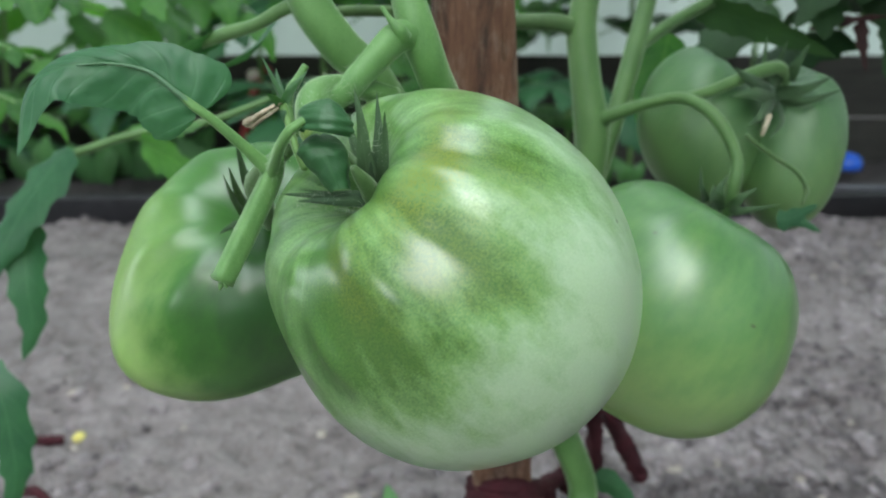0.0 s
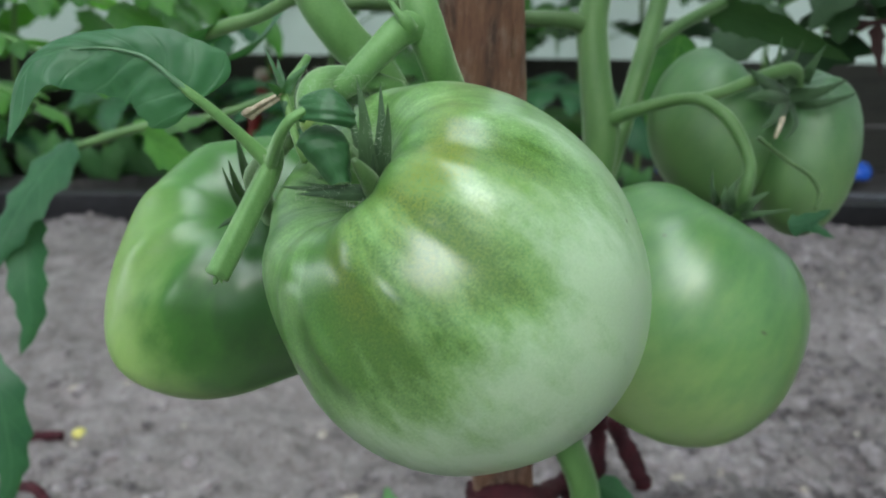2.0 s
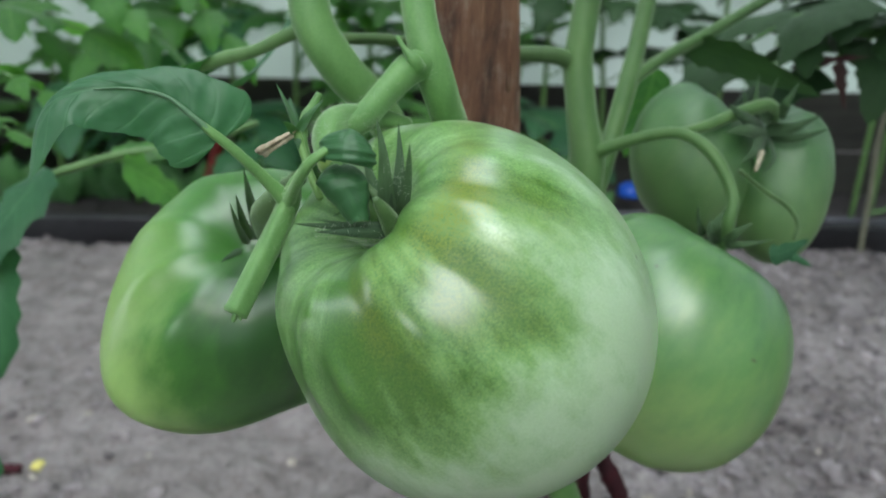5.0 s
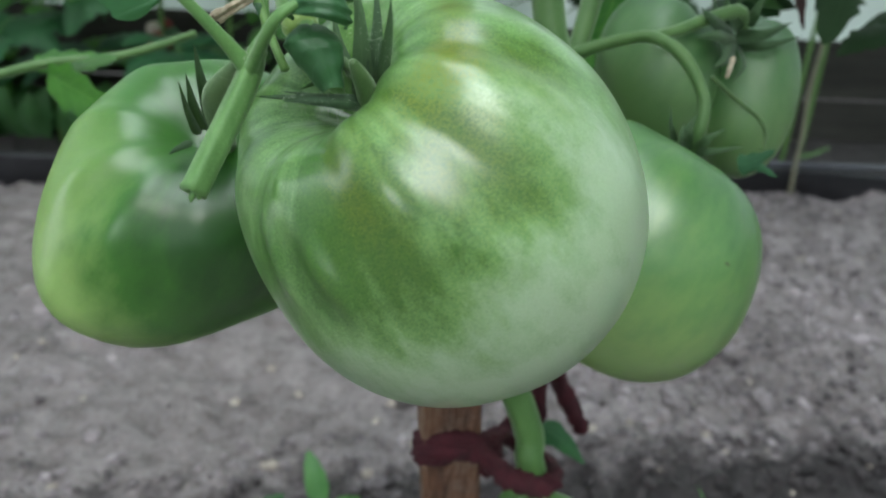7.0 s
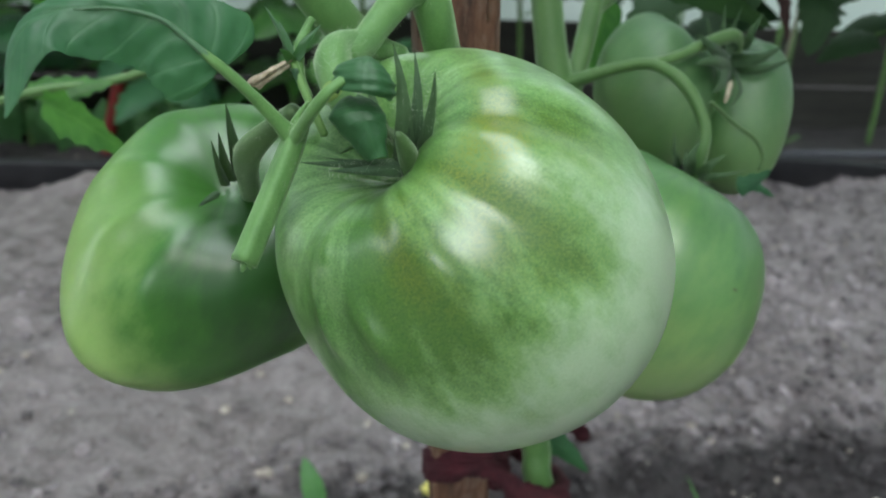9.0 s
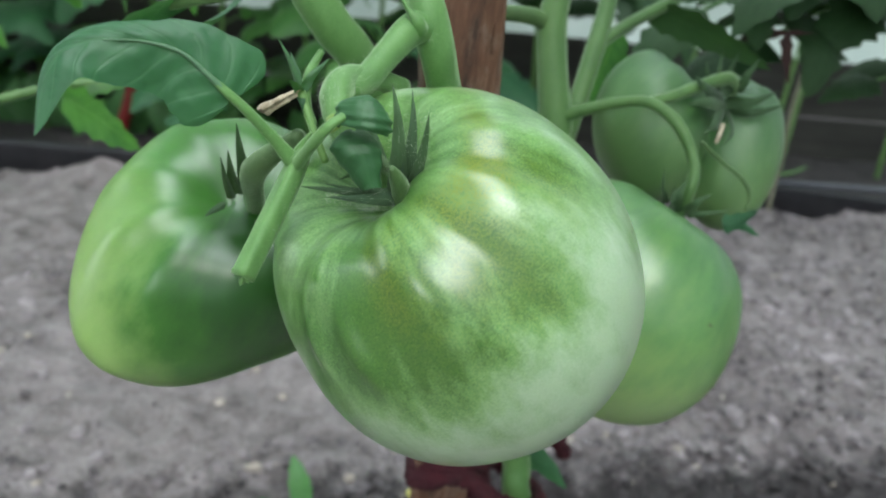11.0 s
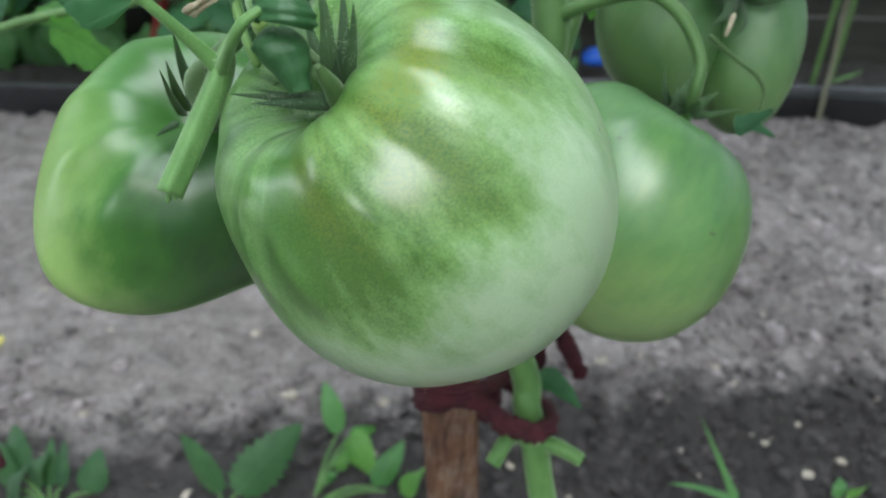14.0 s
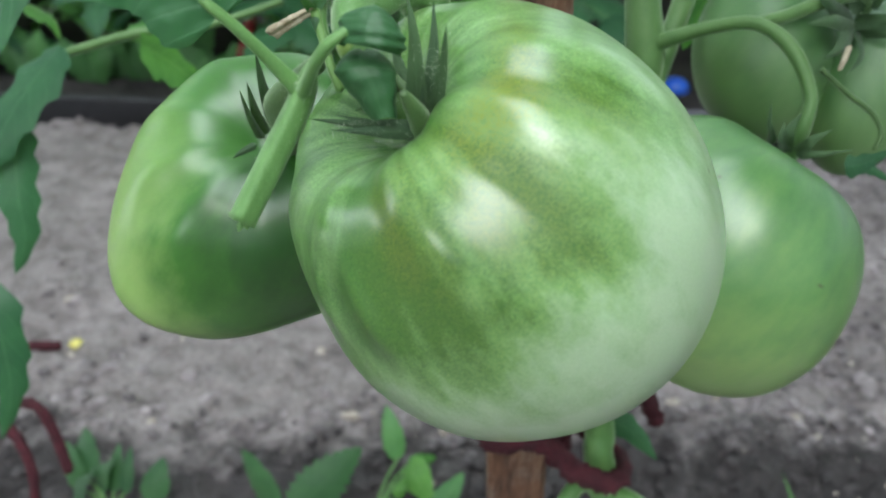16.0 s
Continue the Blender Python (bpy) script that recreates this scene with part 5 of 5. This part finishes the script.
seedling((-0.0711, 0.5285, 0.0120), "bright green seedling with several rounded leaves", [
    ((-0.0459, 0.5932, 0.0381), (-0.0610, 0.6303, 0.0786), (1, 0.3, 0.2), 0.0133),
    ((-0.0346, 0.5794, 0.0448), (-0.0086, 0.5415, 0.0265), (0.8, -0.3, 0.7), 0.0212),
    ((-0.0059, 0.5356, 0.0166), (0.0226, 0.5644, 0.0532), (0.9, 0.2, 0.4), 0.0144),
    ((0.0199, 0.5308, 0.0123), (0.0449, 0.5432, 0.0380), (0.7, -0.2, 0.7), 0.0138),
    ((-0.0319, 0.5802, 0.0357), (-0.0050, 0.5856, 0.0494), (0.4, 0.2, 0.8), 0.0138),
    ((-0.0433, 0.5534, 0.0235), (-0.0376, 0.5696, 0.0346), (1, 0.1, 0.2), 0.0081),
    ((-0.0574, 0.5409, 0.0176), (-0.0388, 0.5495, 0.0356), (0.7, 0.1, 0.7), 0.0058)])
seedling((-0.1535, 0.5078, 0.0173), "dull green seedling with two broad toothed leaves", [
    ((-0.1595, 0.5254, 0.0289), (-0.1998, 0.5638, 0.0711), (0.7, -0.2, 0.6), 0.0185),
    ((-0.1413, 0.5241, 0.0294), (-0.0798, 0.5671, 0.0778), (0.6, -0.3, -0.7), 0.0258)], dull=True)
seedling((-0.3170, 0.5228, 0.0174), "low clump of dull green weeds", [
    ((-0.2849, 0.5348, 0.0253), (-0.2794, 0.5631, 0.0571), (1, 0.1, 0.3), 0.0168),
    ((-0.3251, 0.5406, 0.0289), (-0.3251, 0.5721, 0.0656), (1, 0.1, 0.3), 0.0095),
    ((-0.3124, 0.5397, 0.0293), (-0.3129, 0.5698, 0.0635), (1, 0.1, 0.3), 0.0084),
    ((-0.3537, 0.5483, 0.0377), (-0.3675, 0.5881, 0.0686), (0.8, 0.1, 0.5), 0.0191),
    ((-0.3593, 0.5432, 0.0280), (-0.3828, 0.5750, 0.0615), (0.8, -0.1, 0.5), 0.0157),
    ((-0.3428, 0.5420, 0.0284), (-0.3217, 0.5518, 0.0670), (0.6, -0.3, 0.5), 0.0146),
    ((-0.3605, 0.5315, 0.0256), (-0.3410, 0.5464, 0.0546), (0.6, -0.3, 0.5), 0.0168)], dull=True)
seedling((0.4463, 0.4628, 0.0344), "small pale green weed", [
    ((0.4523, 0.4767, 0.0416), (0.4612, 0.4929, 0.0530), (1, 0.1, 0.3), 0.0079),
    ((0.4634, 0.4759, 0.0419), (0.4947, 0.4882, 0.0501), (0.5, 0.1, 0.7), 0.0090)])
grass = thing("grass_tuft", (0.3529, 0.4879, 0.0344), "thin upright blade of grass", "grass", "weeds on the soil")
part("blade", blade("blade", ((0.3545, 0.4864, 0.0320), (0.3438, 0.5051, 0.0555), (0.3229, 0.5381, 0.0988)), (1, 0, 0.4), 0.0050, teeth=1, tooth=0.0, cup=0.3, long=10, across=4, full=0.08, seed=1, point=1.2), SEEDLING, grass)
part("blade", blade("blade", ((0.3501, 0.4881, 0.0343), (0.3185, 0.4986, 0.0402), (0.2850, 0.5033, 0.0431)), (0, 1, 0.4), 0.0050, teeth=1, tooth=0.0, cup=0.3, long=10, across=4, full=0.08, seed=2, point=1.2), SEEDLING, grass)


def pebble(name, at, sx, sy, sz, mat, label, category, seed):
    bm = bmesh.new()
    bmesh.ops.create_icosphere(bm, subdivisions=3, radius=1)
    for v in bm.verts:
        k = 1 + 0.35 * noise.noise(v.co * 1.4 + Vector((seed, seed, 0)))
        v.co = Vector((v.co.x * sx, v.co.y * sy, v.co.z * sz)) * k
    me = bpy.data.meshes.new(name)
    bm.to_mesh(me)
    bm.free()
    me.polygons.foreach_set("use_smooth", [True] * len(me.polygons))
    x, y = at
    ob = part(name, me, mat, m=Matrix.Translation((x, y, soil_height(x, y) + sz * 0.5)) @ Euler((0, 0, seed)).to_matrix().to_4x4())
    return tagged(ob, label, category)


pebble("fallen_petal", (-0.486, 0.803), 0.008, 0.007, 0.006, YELLOW, "bright yellow fallen petal lying on the soil", "petal", 1.0)
pebble("fallen_petal", (0.078, 0.648), 0.008, 0.009, 0.008, YELLOW, "small yellow fallen petal lying on the soil", "petal", 2.0)
pebble("leaf_scrap", (-0.539, 0.910), 0.012, 0.008, 0.003, CHIP, "pale green scrap of leaf on the soil", "leaf scrap", 0.3)
for n, at in enumerate(((-0.085, 0.842), (-0.127, 0.906), (0.292, 0.752), (0.299, 0.750), (0.755, 1.349), (0.819, 1.349), (0.004, 0.683), (0.017, 0.778), (-0.474, 0.929), (-0.114, 0.701), (0.346, 0.751), (0.459, 0.701), (1.140, 1.325), (0.930, 1.290), (-0.167, 0.835), (0.039, 0.811), (-0.106, 0.701))):
    pebble("pale_stone", at, rng.uniform(0.004, 0.009), rng.uniform(0.004, 0.007), rng.uniform(0.003, 0.005), CHIP, "small pale stone lying on the soil", "stone", n * 1.7)
part_at = (-0.527, 0.791)
tagged(part("twine_scrap", tube("twine_scrap", [(part_at[0] - 0.025, part_at[1] - 0.004, 0.012, 0.006), (part_at[0], part_at[1], 0.014, 0.007), (part_at[0] + 0.025, part_at[1] + 0.002, 0.013, 0.006)], sides=10, rough=0.3), TWINE), "scrap of dark red twine on the soil", "twine")


def cap(at, r):
    """A round-topped blue plastic lid."""
    bm = bmesh.new()
    bmesh.ops.create_uvsphere(bm, u_segments=24, v_segments=16, radius=r)
    for v in bm.verts:
        v.co.z *= 0.85
        if v.co.z < -0.3 * r:
            v.co.z = -0.3 * r
    me = bpy.data.meshes.new("blue_lid")
    bm.to_mesh(me)
    bm.free()
    me.polygons.foreach_set("use_smooth", [True] * len(me.polygons))
    return tagged(part("blue_lid", me, BLUE, m=Matrix.Translation(at)), "round blue plastic lid beyond the bed edging", "lid", "blue lids")


cap((1.165, 2.03, 0.05), 0.040)
cap((0.62, 2.0, 0.062), 0.036)
cap((-0.62, 1.99, 0.035), 0.020)

# ---- plants of the far bed ----
LEAFLETS = [blade("leaflet", ((0, 0, 0), (0, 0.35, 0.05), (0, 0.7, 0.02), (0, 1.0, -0.16 - 0.05 * n)), (1, 0, 0), 0.30 + 0.03 * n, teeth=5, tooth=0.30, cup=0.25, long=12, across=6, seed=n) for n in range(4)]


def compound(parent, at, way, size, r, mat, droop=0.5):
    """A tomato leaf: a stalk with five to seven toothed leaflets."""
    way = Vector(way).normalized()
    side = way.cross(Vector((0, 0, 1)))
    side = side.normalized() if side.length > 0.05 else Vector((1, 0, 0))
    pts, leaves = [], []
    for i in range(6):
        s = i / 5
        p = Vector(at) + way * (size * s) + Vector((0, 0, size * (0.25 * s - droop * s * s)))
        pts.append((*p, 0.0028 - 0.0015 * s))
    rachis = part("leaf", tube("leaf", pts, sides=6, steps=3), STALK, parent)
    for i in (2, 3, 4, 5):
        p = Vector(pts[i][:3])
        t = (p - Vector(pts[i - 1][:3])).normalized()
        for flank in ((-1, 1) if i < 5 else (0,)):
            d = (t * (0.55 if flank else 1) + side * flank * r.uniform(0.7, 1.0) + Vector((0, 0, r.uniform(-0.35, 0.15)))).normalized()
            n = Vector((r.uniform(-0.4, 0.4), r.uniform(-0.6, 0.2), 1))
            k = size * r.uniform(0.30, 0.42) * (1.15 if not flank else 1)
            m = Matrix.Translation(p) @ frame_of(d, n).to_4x4() @ Matrix.Scale(k, 4)
            me = r.choice(LEAFLETS)
            if me.materials and me.materials[0] != mat:
                me = MESH_OF[(me.name, mat.name)] if (me.name, mat.name) in MESH_OF else MESH_OF.setdefault((me.name, mat.name), recoloured(me, mat))
            part("leaflet", me, mat, rachis, m=m)


MESH_OF = {}


def recoloured(me, mat):
    me = me.copy()
    me.materials.clear()
    me.materials.append(mat)
    return me


def far_plant(x, y, height, seed, leaves, mat, low=0.12, reach=0.2, label="leafy tomato plant in the far bed"):
    r = random.Random(seed)
    p = thing("tomato_plant", (x, y, 0), label, "tomato plant", "tomato plants in the far bed")
    lean = Vector((r.uniform(-0.06, 0.06), r.uniform(-0.06, 0.06), 0))
    part("main_stem", tube("main_stem", [(x, y, -0.02, 0.007), (x + lean.x * 0.4, y + lean.y * 0.4, height * 0.35, 0.0065), (x + lean.x, y + lean.y, height * 0.7, 0.006), (x + lean.x, y + lean.y, height, 0.004)], sides=8), STALK_DEEP, p)
    for i in range(leaves):
        s = low + (1 - low) * (i + r.random()) / leaves
        a = i * 2.4 + r.random()
        at = (x + lean.x * min(1, s * 1.4), y + lean.y * min(1, s * 1.4), height * s)
        compound(p, at, (math.cos(a), min(0.15, math.sin(a)), 0.3), reach * r.uniform(0.8, 1.3), r, LEAF if mat == LEAF_BACK and r.random() < 0.3 else mat, r.uniform(0.25, 0.8))
    return p


for n in range(17):
    r = random.Random(40 + n)
    x = -1.9 + 0.225 * n + r.uniform(-0.05, 0.05)
    east = x > 0.25
    far_plant(x, r.uniform(1.98, 2.14), r.uniform(0.8, 1.0), 20 + n, (8 if x < 0.6 else 3) if east else 10, LEAF_SHADED if east else LEAF_BACK, (0.4 if x < 0.6 else 0.62) if east else 0.08, 0.34)

for n, (a, b, d) in enumerate((((-0.4237, 0.6149, 0.5903), (-0.2749, 0.6203, 0.5555), 0.2), ((-0.3804, 0.5607, 0.5523), (-0.2931, 0.5697, 0.5263), 0.3), ((-0.3148, 0.6104, 0.6271), (-0.2240, 0.6237, 0.5641), 0.25), ((-0.3758, 0.5299, 0.5239), (-0.3046, 0.5402, 0.5016), 0.3), ((-0.2696, 0.7107, 0.6352), (-0.1837, 0.7013, 0.5638), 0.3))):
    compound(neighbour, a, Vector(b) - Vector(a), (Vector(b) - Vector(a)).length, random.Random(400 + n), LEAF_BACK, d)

# unseen upper leaves, added to keep light off the rear tomatoes
for n, (a, b) in enumerate((((0.12, 0.42, 0.80), (0.20, 0.20, 0.74)), ((0.22, 0.46, 0.84), (0.27, 0.22, 0.77)), ((0.12, 0.40, 0.88), (0.14, 0.17, 0.83)), ((0.28, 0.40, 0.80), (0.36, 0.22, 0.74)))):
    compound(plant, a, Vector(b) - Vector(a), (Vector(b) - Vector(a)).length, random.Random(500 + n), LEAF, 0.15)

# ---- plant beside the path, its leaves coloured dark for shade, hanging in from above ----
beside = thing("tomato_plant", (0.80, 0.62, 0.0), "tall tomato plant beside the bed, its leaves coloured dark for shade", "tomato plant")
part("main_stem", tube("main_stem", [(0.80, 0.62, -0.02, 0.008), (0.81, 0.62, 0.35, 0.008), (0.79, 0.60, 0.75, 0.007), (0.80, 0.6, 1.1, 0.005)], sides=9), STALK_DEEP, beside)
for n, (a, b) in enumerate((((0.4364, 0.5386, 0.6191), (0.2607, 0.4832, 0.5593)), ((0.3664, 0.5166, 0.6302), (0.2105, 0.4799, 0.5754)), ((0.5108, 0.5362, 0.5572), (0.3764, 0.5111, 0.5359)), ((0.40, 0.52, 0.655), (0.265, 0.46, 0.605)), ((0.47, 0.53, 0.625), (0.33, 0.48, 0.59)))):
    compound(beside, a, Vector(b) - Vector(a), (Vector(b) - Vector(a)).length * 1.05, random.Random(300 + n), LEAF_SHADED, 0.22)
withered = part("withered_leaf", blade("withered_leaf", ((0.2228, 0.4594, 0.5646), (0.2407, 0.4582, 0.5694), (0.2517, 0.4532, 0.5717), (0.2706, 0.4542, 0.5731)), (0, -0.3, 1), 0.0030, teeth=3, tooth=0.5, cup=0.4, long=12, across=4, seed=5), WITHERED, beside, "withered dark reddish leaf")
part("withered_tip", blade("withered_tip", ((0.2517, 0.4529, 0.5711), (0.2498, 0.4442, 0.5600), (0.2521, 0.4394, 0.5417)), (1, 0.2, 0), 0.0054, teeth=3, tooth=0.5, cup=0.6, long=12, across=4, seed=8), WITHERED, withered)
part("leaflet", blade("leaflet", ((0.1351, 0.4069, 0.5800), (0.1534, 0.3996, 0.5763), (0.1785, 0.3923, 0.5678), (0.2056, 0.3878, 0.5566)), (0.1, -0.5, 0.6), 0.0112, teeth=6, tooth=0.2, cup=0.2, long=20, across=8, seed=4), LEAF_SHADED, plant)
part("leaflet", blade("leaflet", ((0.1406, 0.4673, 0.5612), (0.1360, 0.4607, 0.5449), (0.1283, 0.4535, 0.5271), (0.1206, 0.4460, 0.5085)), (1, 0.2, 0.3), 0.0154, teeth=5, tooth=0.12, cup=0.15, long=20, across=8, seed=9), LEAF_BACK, plant)
part("leaflet", blade("leaflet", ((-0.0648, 0.3354, 0.5951), (-0.0746, 0.3289, 0.5792), (-0.0840, 0.3225, 0.5680), (-0.1010, 0.3188, 0.5590)), (0.5, -0.6, 0.5), 0.0098, teeth=5, tooth=0.2, cup=0.2, long=20, across=8, seed=2), LEAF, plant)
part("leaflet", blade("leaflet", ((-0.0905, 0.3145, 0.5770), (-0.1010, 0.3085, 0.5719), (-0.1150, 0.3059, 0.5654), (-0.1267, 0.3024, 0.5568)), (0.3, -0.6, 0.6), 0.0072, teeth=5, tooth=0.2, cup=0.2, long=20, across=8, seed=7), LEAF, plant)
for n in range(22):
    r = random.Random(90 + n)
    x, y = -1.5 + 0.095 * n + r.uniform(-0.05, 0.05), r.uniform(1.96, 2.08)
    w = thing("seedling", (x, y, 0), "low green weed by the bed edging", "seedling", "weeds by the edging")
    for k in range(6):
        a = r.random() * 6.28
        part("leaflet", MESH_OF.setdefault(("leaflet", "seedling"), recoloured(LEAFLETS[0], SEEDLING)), SEEDLING, w, m=Matrix.Translation((x, y, 0.0)) @ frame_of((math.cos(a) * 0.5, math.sin(a) * 0.5, 0.9), (0, -1, 0.4)).to_4x4() @ Matrix.Scale(r.uniform(0.06, 0.12) * (1.45 if x < -0.25 else 0.9), 4))
for n, (top, foot) in enumerate((((-0.4892, 1.9367, 0.3062), (-0.5293, 1.8838, 0.1752)), ((-0.5161, 2.1510, 0.3060), (-0.4972, 2.0848, 0.1675)), ((-0.4175, 2.0663, 0.0693), (-0.4033, 2.0385, 0.0137)))):
    top, foot = Vector(top), Vector(foot)
    end = top + (foot - top) * ((top.z + 0.02) / max(0.02, top.z - foot.z))
    end.y = top.y
    st = thing("red_stick", end, "thin dark red support stick with a pale knob" if n == 0 else "thin dark red support stick among the plants", "stick", "red sticks")
    part("rod", tube("rod", [(*end, 0.015), (*end.lerp(top, 0.5), 0.015), (*top, 0.014)], sides=10), RED, st)
    if n == 0:
        part("knob", tube("knob", [(*(top + Vector((-0.02, 0, 0.0))), 0.010), (*(top + Vector((-0.01, 0, 0.010))), 0.016), (*(top + Vector((0.004, 0, 0.016))), 0.010)], sides=12), CHIP, st, "pale knob")
bare = (1.130, 1.683)
shoot = thing("bare_shoot", (bare[0], bare[1], 0), "thin pale bare plant stem beside the bed edging", "plant stem")
bx, by = bare
part("stem", tube("stem", [(bx, by, -0.02, 0.007), (bx - 0.006, by, 0.06, 0.006), (bx - 0.004, by + 0.01, 0.16, 0.0055), (bx - 0.016, by + 0.01, 0.30, 0.005), (bx - 0.01, by, 0.55, 0.004)], sides=8), STRAW, shoot)
part("side_shoot", tube("side_shoot", [(bx - 0.004, by + 0.01, 0.10, 0.005), (bx + 0.03, by, 0.112, 0.004), (bx + 0.07, by, 0.13, 0.003)], sides=8), STALK, shoot)
